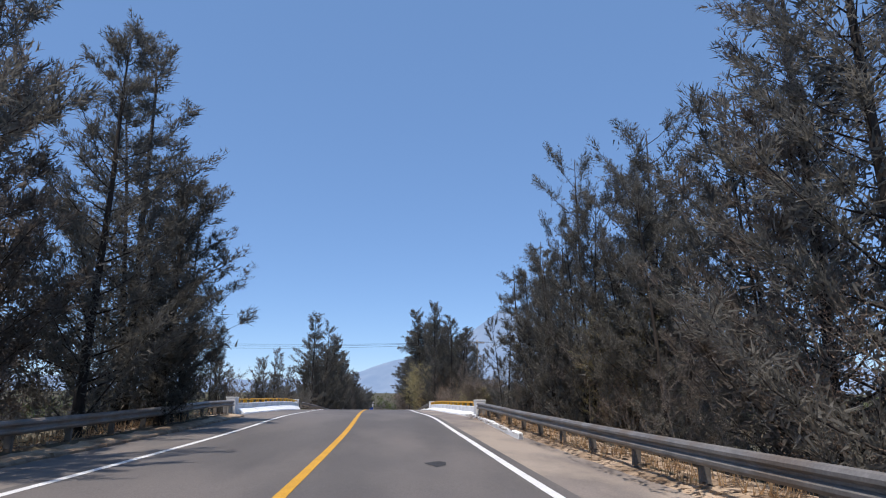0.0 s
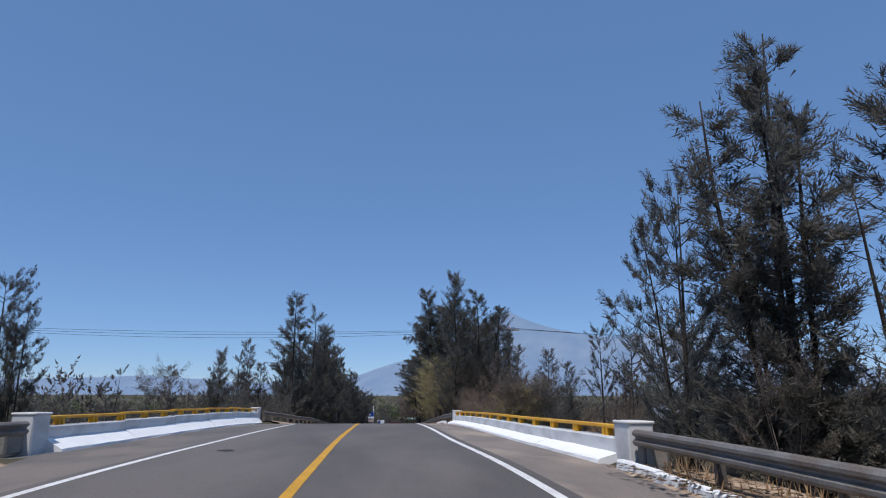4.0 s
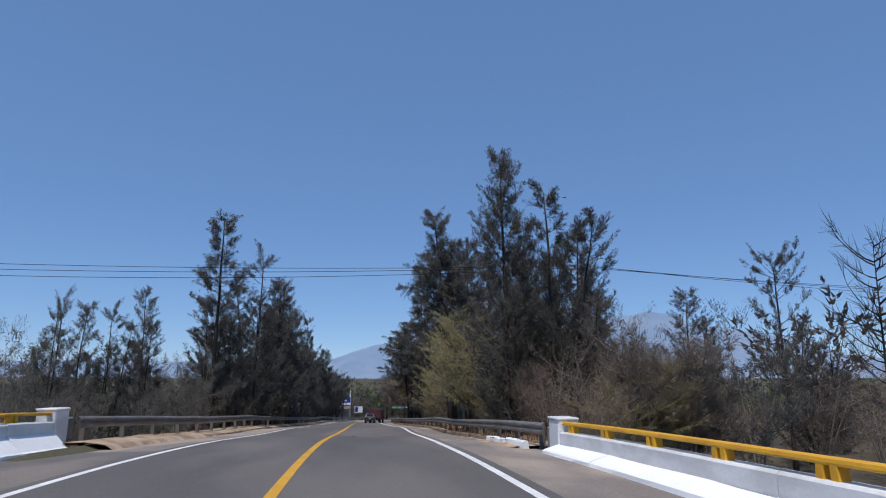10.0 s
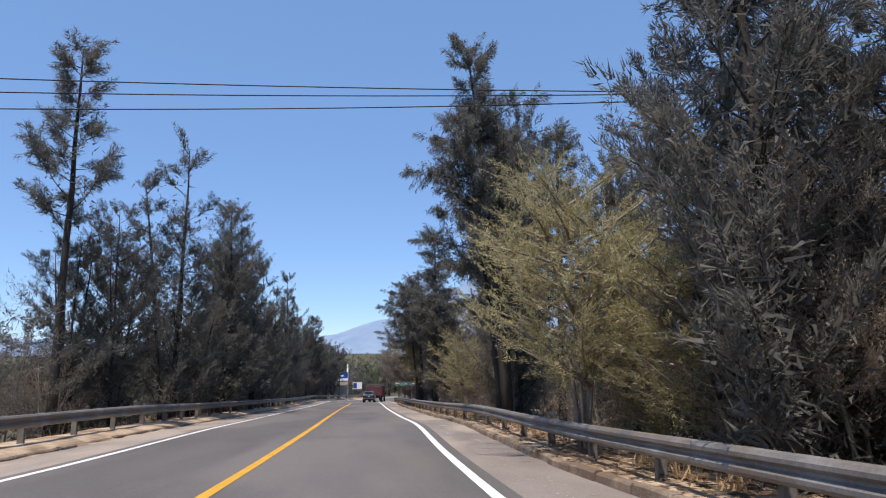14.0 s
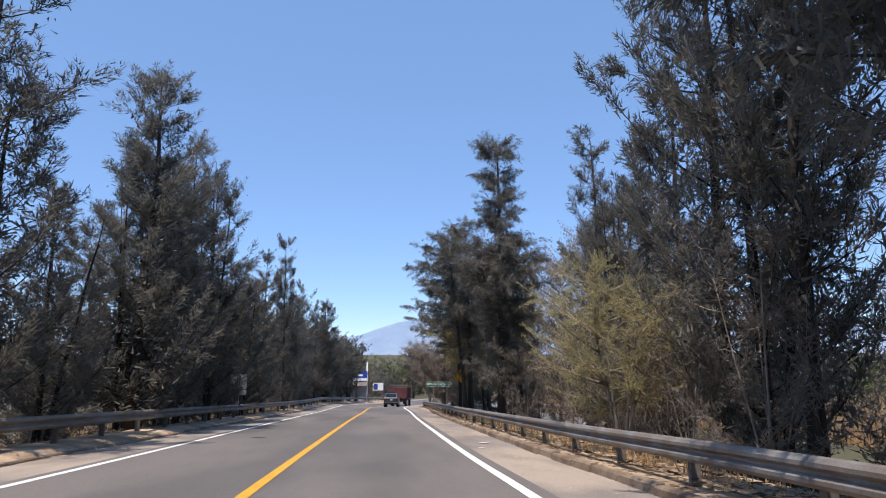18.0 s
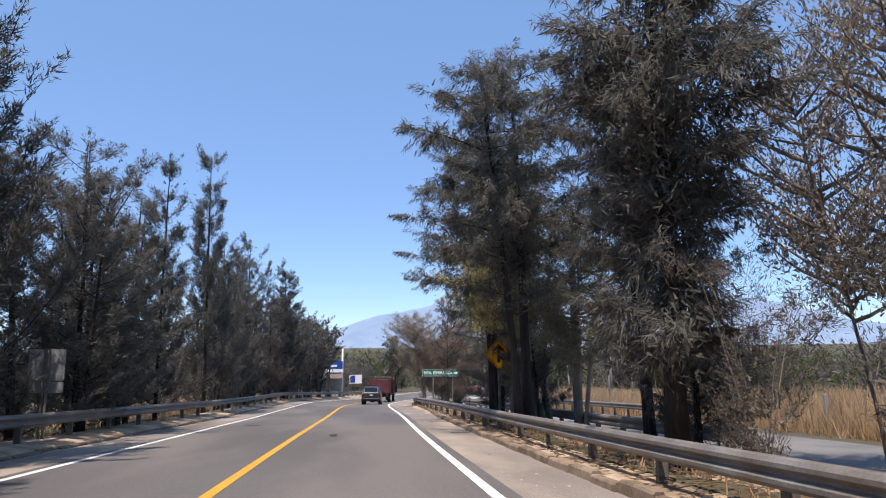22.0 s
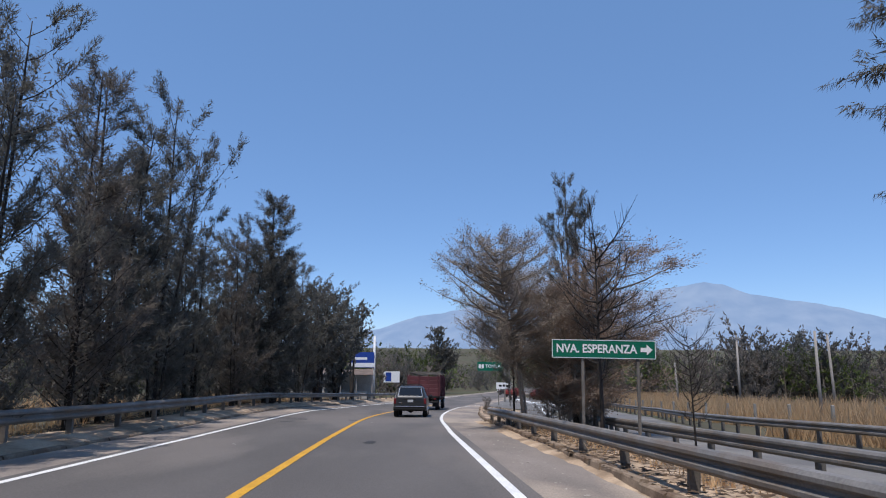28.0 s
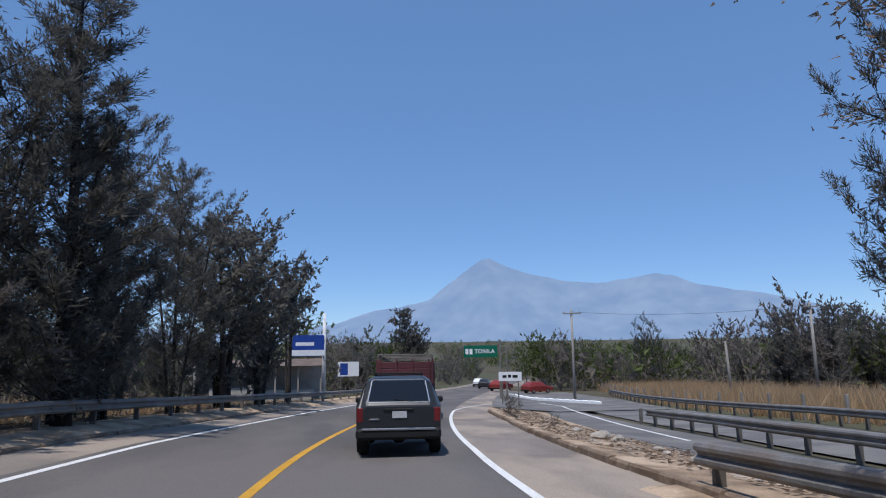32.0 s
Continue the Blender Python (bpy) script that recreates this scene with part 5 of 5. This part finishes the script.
litter("leaf_litter_right", 9000, 63, 152, 5.2, 6.8, 0.05, LITTER, "dead leaves and needles on the dirt verge", 0.06)
litter("leaf_litter_left", 7000, 70, 190, -7.9, -6.7, 0.05, LITTER, "dead leaves and needles on the dirt verge", 0.06)
litter("leaf_litter_near", 5000, -10, 31, 4.9, 6.4, 0.045, LITTER, "dead leaves and needles on the dirt verge", 0.06)
litter("leaf_litter_near_left", 4000, -10, 31, -7.0, -5.6, 0.045, LITTER, "dead leaves and needles on the dirt verge", 0.06)
litter("island_debris", 3500, 150, 184, 6.3, 8.8, 0.05, LITTER, "dead leaves and dry debris on the dirt island", 0.08)
litter("island_grit", 1200, 150, 184, 6.3, 8.8, 0.035, STONE, "pale crumbs of stone on the dirt island", 0.08)
litter("grit_right", 900, 63, 150, 3.9, 4.6, 0.022, STONE, "grit and pale crumbs on the shoulder", 0.012)


# ---------------------------------------------------------------- rocks on the island
def rock(x, y, s):
    bm = bmesh.new()
    bmesh.ops.create_icosphere(bm, subdivisions=2, radius=1)
    k = random.uniform(0, 50)
    for v in bm.verts:
        v.co *= 1 + 0.35 * noise.noise(v.co * 1.4 + Vector((k, 0, 0)))
        v.co = Vector((v.co.x * s, v.co.y * s * 0.8, v.co.z * s * 0.55))
    me = bpy.data.meshes.new("rock")
    bm.to_mesh(me)
    bm.free()
    me.materials.append(STONE)
    ob = new("rock", me)
    ob.matrix_world = pose(x, y, gz(x, y) + 0.06 + s * 0.22, 0, 0, random.uniform(0, 360))
    return tagged(ob, "pale broken rock lying on the dirt island", "rock", "rocks on the dirt island")


for x, y, s in ((6.5, 162.5, 0.28), (6.9, 162.2, 0.2), (6.0, 156.4, 0.2), (5.7, 155.2, 0.12), (6.3, 158.3, 0.1), (6.7, 159.5, 0.12), (7.0, 166, 0.16), (5.6, 153.0, 0.1), (6.2, 152.0, 0.13)):
    rock(x, y, s)
for x, y, h in ((6.9, 175, 1.0), (6.6, 172.5, 0.8), (7.4, 177.5, 0.9), (6.9, 168.0, 0.5), (6.4, 150.0, 0.7)):
    plant("brush", x, y, h, 0.9, y * 7, "low dry scrub on the dirt island")

# ---------------------------------------------------------------- signs
# upright darker streaks paint dappled tree shade into the amber
SIGN_YELLOW = material("shade_streaked_amber_sheeting", (0.9, 0.38, 0.012), 0.4, dark=0.7, scale=2.5, fine=40, bump=0.03, stretch=(3, 3, 0.6))
SIGN_BLACK = material("black_sign_film", (0.012, 0.012, 0.012), 0.5, dark=0.8, scale=4, fine=40, bump=0.02)
SIGN_GREEN = material("green_sign_sheeting", (0.005, 0.13, 0.075), 0.45, dark=0.85, scale=2, fine=40, bump=0.03)
SIGN_WHITE = material("white_sign_film", (0.78, 0.78, 0.78), 0.45, dark=0.92, scale=3, fine=40, bump=0.02)
SIGN_GREY = material("bare_aluminium_sheet", (0.34, 0.34, 0.34), 0.5, metal=0.4, dark=0.8, scale=2, fine=30, bump=0.05)
SIGN_BLUE = material("blue_billboard_film", (0.02, 0.06, 0.30), 0.5, dark=0.8, scale=2, fine=40, bump=0.02)
WOOD_POLE = material("pale_weathered_pole", (0.34, 0.31, 0.28), 0.9, dark=0.75, scale=2, fine=30, bump=0.4, stretch=(1, 1, 0.2))


def plate(points, depth, mat, parent, name, label="", y=0.0):
    """A flat plate with a front at y, outlined by (x, z) points."""
    bm = bmesh.new()
    f = [bm.verts.new((a, y, b)) for a, b in points]
    k = [bm.verts.new((a, y + depth, b)) for a, b in points]
    bm.faces.new(f)
    bm.faces.new(k[::-1])
    for i in range(len(points)):
        j = (i + 1) % len(points)
        bm.faces.new((f[i], k[i], k[j], f[j]))
    bmesh.ops.recalc_face_normals(bm, faces=bm.faces)
    return part(name, bm, mat, parent, label)


def rounded(points, r):
    out = []
    n = len(points)
    for i in range(n):
        p, a, b = (Vector(points[k % n]) for k in (i, i - 1, i + 1))
        u, v = (a - p).normalized() * r, (b - p).normalized() * r
        for t in (0, 0.5, 1):
            out.append(tuple((p + u) * (1 - t) ** 2 + p * 2 * t * (1 - t) + (p + v) * t * t))
    return out


def words(text, size, x, z, y, mat, parent, wide=1.0, bold=0.0):
    cu = bpy.data.curves.new("lettering", "FONT")
    cu.body, cu.size, cu.align_x, cu.align_y, cu.extrude, cu.offset = text, size, "CENTER", "CENTER", 0.001, bold
    tmp = new("lettering", cu)
    me = bpy.data.meshes.new_from_object(tmp.evaluated_get(bpy.context.evaluated_depsgraph_get()))
    bpy.data.objects.remove(tmp)
    me.materials.append(mat)
    ob = new("lettering", me)
    ob.parent = parent
    ob.matrix_parent_inverse = Matrix()
    ob.matrix_basis = pose(x, y, z, 90, 0, 0) @ Matrix.Diagonal((wide, 1, 1, 1))
    return ob


def merge_sign(x, y, zc, turn):
    z0 = gz(x, y)
    top = empty("merge_warning_sign", pose(x, y, z0, 0, 0, turn), "amber diamond warning sign with a black merge arrow", "road sign")
    d, c = 0.53, zc - z0
    dia = [(0, c - d), (d, c), (0, c + d), (-d, c)]
    plate(rounded(dia, 0.09), 0.006, SIGN_YELLOW, top, "panel", "amber diamond panel")
    s = 0.93
    a = rounded([(0, c - d * s), (d * s, c), (0, c + d * s), (-d * s, c)], 0.08)
    b = rounded([(0, c - d * s + 0.03), (d * s - 0.03, c), (0, c + d * s - 0.03), (-d * s + 0.03, c)], 0.07)
    bm = bmesh.new()
    va, vb = ([bm.verts.new((p[0], -0.003, p[1])) for p in q] for q in (a, b))
    for i in range(len(a)):
        j = (i + 1) % len(a)
        bm.faces.new((va[i], va[j], vb[j], vb[i]))
    bmesh.ops.recalc_face_normals(bm, faces=bm.faces)
    part("border", bm, SIGN_BLACK, top, "thin black border")
    arrow = [(-0.065, -0.36), (0.065, -0.36), (0.065, -0.20), (0.22, -0.29), (0.27, -0.20), (0.065, -0.03), (0.065, 0.20), (0.25, 0.10), (0.25, 0.20), (0, 0.47), (-0.25, 0.20), (-0.25, 0.10), (-0.065, 0.20)]
    plate([(p * 0.8, q * 0.8 + c) for p, q in arrow], 0.002, SIGN_BLACK, top, "arrow", "black merge arrow", -0.004)
    part("post", box((0.07, 0.07, c + 0.5), (0, 0.05, (c + 0.5) / 2 - 0.2), 0.006), POST_STEEL, top, "brown steel post")
    for q in (-0.3, 0.3):
        part("bolt", box((0.03, 0.02, 0.03), (0, -0.008, c + q), 0.005), SIGN_GREY, top)
    return top


merge_sign(5.08, 121.6, -0.53, -3)


def town_sign():
    x0, x1, y, ztop = 3.81, 6.05, 138.3, -1.46
    xc, z0 = (x0 + x1) / 2, gz(5.2, 138.3)
    top = empty("town_direction_sign", pose(xc, y, z0, 0, 0.6, -3), "green direction sign with white town name and arrow", "road sign")
    w, h, c = (x1 - x0) / 2, 0.20, ztop - 0.2 - z0
    plate(rounded([(-w, c - h), (w, c - h), (w, c + h), (-w, c + h)], 0.03), 0.006, SIGN_GREEN, top, "panel", "green panel")
    for a, b, s, t in ((0, c + h - 0.012, w * 2 - 0.02, 0.014), (0, c - h + 0.012, w * 2 - 0.02, 0.014), (-w + 0.012, c, 0.014, h * 2 - 0.02), (w - 0.012, c, 0.014, h * 2 - 0.02)):
        part("border", box((s, 0.003, t), (a, -0.002, b), 0), SIGN_WHITE, top, "white border strip")
    words("NVA. ESPERANZA", 0.25, -0.16, c, -0.003, SIGN_WHITE, top, 0.88, 0.006)
    ar = [(-0.13, -0.045), (0.0, -0.045), (0.0, -0.11), (0.13, 0.0), (0.0, 0.11), (0.0, 0.045), (-0.13, 0.045)]
    plate([(w - 0.2 + p, q + c) for p, q in ar], 0.002, SIGN_WHITE, top, "arrow", "white arrow", -0.004)
    for s in (-0.4, 0.66):
        part("post", box((0.06, 0.06, c + 0.35), (s * w, 0.05, (c + 0.35) / 2 - 0.15), 0.006), POST_STEEL, top, "steel post")
    return top


town_sign()


def sign_back(x, y, zc):
    z0 = gz(x, y)
    top = empty("road_sign_back", pose(x, y, z0, 0, 0, 4), "unpainted grey back of a road sign on two posts", "road sign")
    c = zc - z0
    plate(rounded([(-0.42, c - 0.28), (0.42, c - 0.28), (0.42, c + 0.5), (-0.42, c + 0.5)], 0.04), 0.006, SIGN_GREY, top, "panel", "bare sheet metal back")
    plate(rounded([(-0.42, c - 0.58), (0.42, c - 0.58), (0.42, c - 0.31), (-0.42, c - 0.31)], 0.04), 0.006, SIGN_GREY, top, "lower_panel", "bare sheet metal back")
    for s in (-0.05, 0.05):
        part("post", box((0.05, 0.05, c + 0.7), (s, -0.03, (c + 0.7) / 2 - 0.2), 0.006), POST_STEEL, top)
    return top


sign_back(-7.5, 116.6, -0.8)


def overhead_sign():
    x, y = 12.6, 204.7
    z0 = gz(x, y)
    top = empty("overhead_direction_sign", pose(x, y, z0, 0, 0, -9), "green overhead direction sign on a grey mast", "road sign")
    c = -3.2 - z0
    part("mast", box((0.2, 0.2, c + 1.3), (0.3, 0.1, (c + 1.3) / 2 - 0.2), 0.03), GALVANISED, top, "grey mast")
    part("mast", box((0.14, 0.14, c + 0.6), (0.9, 0.4, (c + 0.6) / 2 - 0.2), 0.03), GALVANISED, top, "grey mast")
    part("arm", box((3.4, 0.12, 0.12), (-1.3, 0.1, c + 0.2), 0.02), GALVANISED, top)
    plate(rounded([(-3.1, c - 0.55), (0.05, c - 0.55), (0.05, c + 0.55), (-3.1, c + 0.55)], 0.05), 0.02, SIGN_GREEN, top, "panel", "green panel", 0.0)
    words("TONILA", 0.55, -1.15, c, -0.012, SIGN_WHITE, top, 0.95, 0.008)
    for a in (-2.8, -2.42):
        part("emblem", box((0.28, 0.006, 0.5), (a, -0.008, c), 0.02), SIGN_WHITE, top, "white route shield")
    return top


overhead_sign()


def small_board(x, y, zc, w, h, turn, label, mat, bars):
    z0 = gz(x, y)
    top = empty("sign_board", pose(x, y, z0, 0, 0, turn), label, "sign")
    c = zc - z0
    plate(rounded([(-w, c - h), (w, c - h), (w, c + h), (-w, c + h)], 0.04), 0.03, mat, top, "panel")
    for a, b, s, t, m in bars:
        part("bar", box((s, 0.006, t), (a, -0.006, c + b), 0), m, top, "plain bar of writing")
    for s in (-0.7, 0.7):
        part("post", box((0.09, 0.09, c + h), (s * w, 0.08, (c + h) / 2 - 0.15), 0.01), POST_STEEL, top)
    return top


small_board(11.0, 192.5, -5.0, 0.85, 0.33, -10, "white roadside board with a line of dark writing", SIGN_WHITE, [(-0.42, 0, 0.3, 0.2, SIGN_BLACK), (-0.05, 0.02, 0.22, 0.22, SIGN_BLACK), (0.36, 0, 0.38, 0.2, SIGN_BLACK)])
small_board(-4.65, 203, -2.5, 1.37, 0.92, 5, "blue and white roadside billboard", SIGN_BLUE, [(0, -0.62, 2.9, 0.5, SIGN_WHITE), (-0.3, 0.15, 1.6, 0.3, SIGN_WHITE)])
small_board(-1.4, 214, -4.9, 1.1, 0.75, 2, "pale blue and white shop board", SIGN_WHITE, [(-0.45, 0, 0.8, 1.2, SIGN_BLUE)])


# ---------------------------------------------------------------- poles and cables
def pole(x, y, height, r0, label, mat, arm=0.0, lean=(0, 0), name="utility_pole"):
    z0 = gz(x, y)
    top = empty(name, pose(x, y, z0, lean[0], lean[1], 0), label, "pole", "poles beside the road")
    tubes("shaft", [([(0, 0, -0.3), (0, 0, height * 0.5), (0, 0, height)], [r0, r0 * 0.85, r0 * 0.65])], mat, top, 10)
    if arm:
        part("crossarm", box((arm * 2, 0.1, 0.12), (0, -0.1, height - 0.35), 0.01), mat, top)
        for s in (-0.9, 0.0, 0.9):
            part("insulator", box((0.07, 0.07, 0.16), (s * arm, -0.1, height - 0.21), 0.02), SIGN_GREY, top, "insulator")
    return top


pole(11.3, 78.5, 10.6, 0.14, "grey utility pole with a crossarm carrying cables", WOOD_POLE, 0.9)
pole(-46, 79, 10.8, 0.14, "grey utility pole with a crossarm carrying cables", WOOD_POLE, 0.9)
pole(78, 84, 10.8, 0.14, "grey utility pole with a crossarm carrying cables", WOOD_POLE, 0.9)
pole(7.15, 119.4, 7.2, 0.15, "thick pale grey concrete pole standing by the slip road", GREY_CONCRETE)
pole(20.1, 205, 8.6, 0.15, "pale utility pole with a double crossarm", WOOD_POLE, 0.9)
pole(38.4, 196, 8.2, 0.15, "pale utility pole with a crossarm", WOOD_POLE, 0.7)
pole(33, 200, 5.2, 0.14, "pale leaning pole without a crossarm", WOOD_POLE, 0, (0, -3))
pole(24, 160, 5.2, 0.1, "pale pole in the dry grass field", WOOD_POLE)
pole(29, 166, 5.6, 0.1, "pale pole in the dry grass field", WOOD_POLE, 0, (0, -2))
pole(-3.4, 205, 7.6, 0.2, "white concrete mast beside the road", CONCRETE, name="mast")

CABLE = material("black_cable", (0.02, 0.02, 0.022), 0.6, dark=0.9, scale=3, fine=20, bump=0.0)


def cable(a, b, sag, label="thin black power cable across the road"):
    a, b = Vector(a), Vector(b)
    pts = [a.lerp(b, t) - Vector((0, 0, sag * 4 * t * (1 - t))) for t in np.linspace(0, 1, 33)]
    return tagged(tubes("power_cable", [([tuple(p) for p in pts], [0.016] * 33)], CABLE, None, 5), label, "cable", "power cables")


top_z = gz(11.3, 78.5) + 10.4
for k, dz in ((-0.8, 0.0), (0.0, 0.05), (0.8, 0.0)):
    cable((11.3 + k, 78.4, top_z + dz), (-46 + k, 78.9 + k * 1.5, gz(-46, 79) + 10.6), 0.9 + 0.25 * k)
    cable((11.3 + k, 78.4, top_z + dz), (78 + k, 83.9 + k, gz(78, 84) + 10.6), 1.1 + 0.2 * k)
cable((20.1, 204.9, gz(20.1, 205) + 8.4), (38.4, 195.9, gz(38.4, 196) + 8.0), 0.5, "thin black cable between poles")


# pale base colour stands in for the sky mirrored in the cells
SOLAR = material("sky_reflection_solar_cells", (0.3, 0.32, 0.35), 0.25, metal=0.3, dark=0.85, scale=4, fine=40, bump=0.0)


def solar_post():
    x, y = 18.5, 58.9
    z0 = gz(x, y)
    top = empty("solar_camera_post", pose(x, y, z0, 0, 0, 0), "slim leaning steel post with a camera and solar panels", "post")
    h = 7.4 - z0
    tubes("shaft", [([(0.35, 0, -0.2), (0.05, 0, h * 0.6), (-0.12, 0, h)], [0.11, 0.08, 0.06])], SIGN_GREY, top, 10, "grey steel tube")
    part("camera_housing", box((0.2, 0.22, 0.2), (0.06, -0.1, h - 0.25), 0.04), SIGN_WHITE, top, "white camera housing")
    bm = bmesh.new()
    bmesh.ops.create_uvsphere(bm, u_segments=14, v_segments=8, radius=0.12)
    bmesh.ops.translate(bm, vec=(0.06, -0.12, h - 0.4), verts=bm.verts)
    part("camera_dome", bm, SIGN_GREY, top, "camera dome", True)
    m = pose(-1.5, -0.3, 0.95 - z0, -38, -14, 12)
    for s in (-0.36, 0.36):
        part("solar_panel", box((0.68, 0.03, 1.05), (0, 0, 0), 0.005, m @ pose(s, 0, 0) @ pose(0, 0, 0, -20, 0, 0)), SOLAR, top, "solar panel coloured pale blue-grey for the sky's reflection")
        part("panel_frame", box((0.04, 0.05, 1.09), (0, 0, 0), 0.005, m @ pose(s + 0.35, 0, 0) @ pose(0, 0, 0, -20, 0, 0)), SIGN_GREY, top)
    part("panel_frame", box((0.04, 0.05, 1.09), (0, 0, 0), 0.005, m @ pose(-0.72, 0, 0) @ pose(0, 0, 0, -20, 0, 0)), SIGN_GREY, top)
    return top


solar_post()

# ---------------------------------------------------------------- fence posts by the dry field
post_bm = box((0.12, 0.12, 1.3), (0, 0, 0.5), 0.015)
fence = empty("fence", pose(0, 0, 0), "row of pale concrete fence posts before the field", "fence")
first = part("fence_post", post_bm, GREY_CONCRETE, fence)
y = 120.0
first.location = (*on_road(y, 19.9)[:2], gz(*on_road(y, 19.9)[:2]))
while y < 232:
    y += 3.1
    p = on_road(y, 19.9)
    q = new("fence_post", first.data)
    q.parent = fence
    q.location = (p[0], p[1], gz(p[0], p[1]))


# ---------------------------------------------------------------- sheds by the road, parked and distant cars
ROOF = material("rusty_sheet_roof", (0.2, 0.15, 0.12), 0.8, metal=0.2, dark=0.6, scale=1.5, fine=20, bump=0.3)
WALL = material("pale_render", (0.45, 0.42, 0.38), 0.9, dark=0.75, scale=1, fine=20, bump=0.4)


def shed(x, y, w, d, h, turn, label):
    z0 = gz(x, y)
    top = empty("roadside_shed", pose(x, y, z0, 0, 0, turn), label, "shed", "sheds by the road")
    part("back_wall", box((w, 0.15, h), (0, d / 2, h / 2), 0.02), WALL, top)
    part("side_wall", box((0.15, d, h), (-w / 2, 0, h / 2), 0.02), WALL, top)
    for k in range(4):
        part("post", box((0.12, 0.12, h), (-w / 2 + 0.1 + k * (w - 0.2) / 3, -d / 2, h / 2), 0.01), WOOD_POLE, top)
    for k in range(8):
        part("roof_sheet", box((w / 8 + 0.02, d + 0.8, 0.04), (-w / 2 + (k + 0.5) * w / 8, 0, h + 0.15 + 0.01 * (k % 2)), 0.008, pose(0, 0, 0, 6, 0, 0)), ROOF, top)
    part("counter", box((w * 0.7, 0.5, 0.9), (0.2, -d / 2 + 0.6, 0.45), 0.02), WALL, top)
    return top


shed(-6.0, 200, 5.5, 4.0, 2.9, 4, "open roadside stall with a rusty sheet roof")
shed(-12.0, 211, 7.5, 4.5, 3.0, 4, "open roadside stall with a rusty sheet roof")


def small_car(x, y, turn, paint, label):
    top = empty("car", pose(x, y, float(smooth_at(y, LZ)) if abs(x - float(smooth_at(y, LX))) < 5.5 else gz(x, y), 0, 0, turn), label, "car", "cars down the road")
    def ring(w, lo, belt, roof, t):
        return [(-w, lo), (-w, belt), (-t, roof), (t, roof), (w, belt), (w, lo)]
    bm = lofted_body([(0, ring(0.78, 0.35, 0.85, 0.92, 0.72)), (0.25, ring(0.84, 0.28, 0.9, 1.15, 0.62)), (0.9, ring(0.86, 0.26, 0.92, 1.45, 0.58)), (2.3, ring(0.86, 0.26, 0.9, 1.43, 0.58)), (3.0, ring(0.85, 0.26, 0.86, 0.95, 0.7)), (4.1, ring(0.78, 0.3, 0.7, 0.75, 0.66))])
    bmesh.ops.bevel(bm, geom=bm.edges[:], offset=0.03, segments=1, affect="EDGES")
    part("body", bm, paint, top)
    part("rear_window", box((1.1, 0.03, 0.36), (0, 0.5, 1.17), 0.01, pose(0, 0, 0, -42)), DARK_GLASS, top)
    for s in (-1, 1):
        part("tail_light", box((0.16, 0.05, 0.16), (s * 0.66, 0.01, 0.75), 0.02), RED_LAMP, top)
        wheel(top, s * 0.74, 0.8, 0.3, 0.2)
        wheel(top, s * 0.74, 3.2, 0.3, 0.2)
    part("bumper", box((1.6, 0.12, 0.2), (0, 0, 0.42), 0.04), CAR_TRIM, top)
    return top


CAR_WHITE = material("white_car_paint", (0.7, 0.7, 0.7), 0.3, dark=0.95, scale=2, fine=30, bump=0.0)
CAR_RED = material("dull_red_car_paint", (0.22, 0.035, 0.03), 0.4, dark=0.85, scale=2, fine=30, bump=0.0)
small_car(on_road(262, -1.7)[0], 262, -16, CAR_WHITE, "small white car far down the road")
small_car(on_road(245, 1.5)[0], 245, -15, CAR_BLACK, "dark car far down the road")
small_car(20.6, 226, -64, CAR_RED, "dull red car parked at the roadside")
small_car(17.2, 229, -40, CAR_RED, "dull red car parked at the roadside")


# ---------------------------------------------------------------- tar repairs and scraps on the road
TAR = material("tar_repair", (0.045, 0.043, 0.043), 0.8, dark=0.8, scale=2, fine=40, bump=0.3)
SCRAP = material("pale_scrap", (0.6, 0.58, 0.55), 0.8, dark=0.85, scale=4, fine=30, bump=0.1)


def flat_patch(name, u, y, w, ln, mat, label, category, lift=0.007, n=11):
    pts = []
    for k in range(n):
        a = 6.283 * k / n
        q = 1 + random.uniform(-0.3, 0.3)
        pts.append(on_road(y + math.sin(a) * ln * q, u + math.cos(a) * w * q, lift))
    return tagged(mesh_object(name, pts, [tuple(range(n))], mat), label, category, name.replace("_", " ") + "s on the road")


for u, y, w, ln in ((-2.3, 152.6, 0.2, 0.12), (-2.6, 150.4, 0.3, 0.1), (-0.35, 154.2, 0.2, 0.25), (1.2, 141.0, 0.16, 0.4), (-2.0, 101.5, 0.22, 0.2), (1.0, 118.0, 0.14, 0.5), (-2.4, 36.0, 0.2, 0.3), (0.9, 70.5, 0.15, 0.45), (-2.2, 124.0, 0.25, 0.3), (2.2, 12.0, 0.18, 0.4)):
    flat_patch("tar_patch", u, y, w, ln, TAR, "small dark tar repair in the asphalt", "tar patch")
for u, y, w in ((0.62, 152.4, 0.07), (4.3, 98.2, 0.16), (4.0, 96.6, 0.1), (3.75, 106.5, 0.12), (3.9, 143.6, 0.08), (4.25, 85.0, 0.14), (4.1, 81.7, 0.1), (4.2, 49.8, 0.13), (-1.9, 140.2, 0.05), (-4.4, 28.2, 0.08)):
    flat_patch("pale_scrap", u, y, w, w * 0.6, SCRAP, "pale scrap of litter lying on the asphalt", "litter", 0.012, 7)
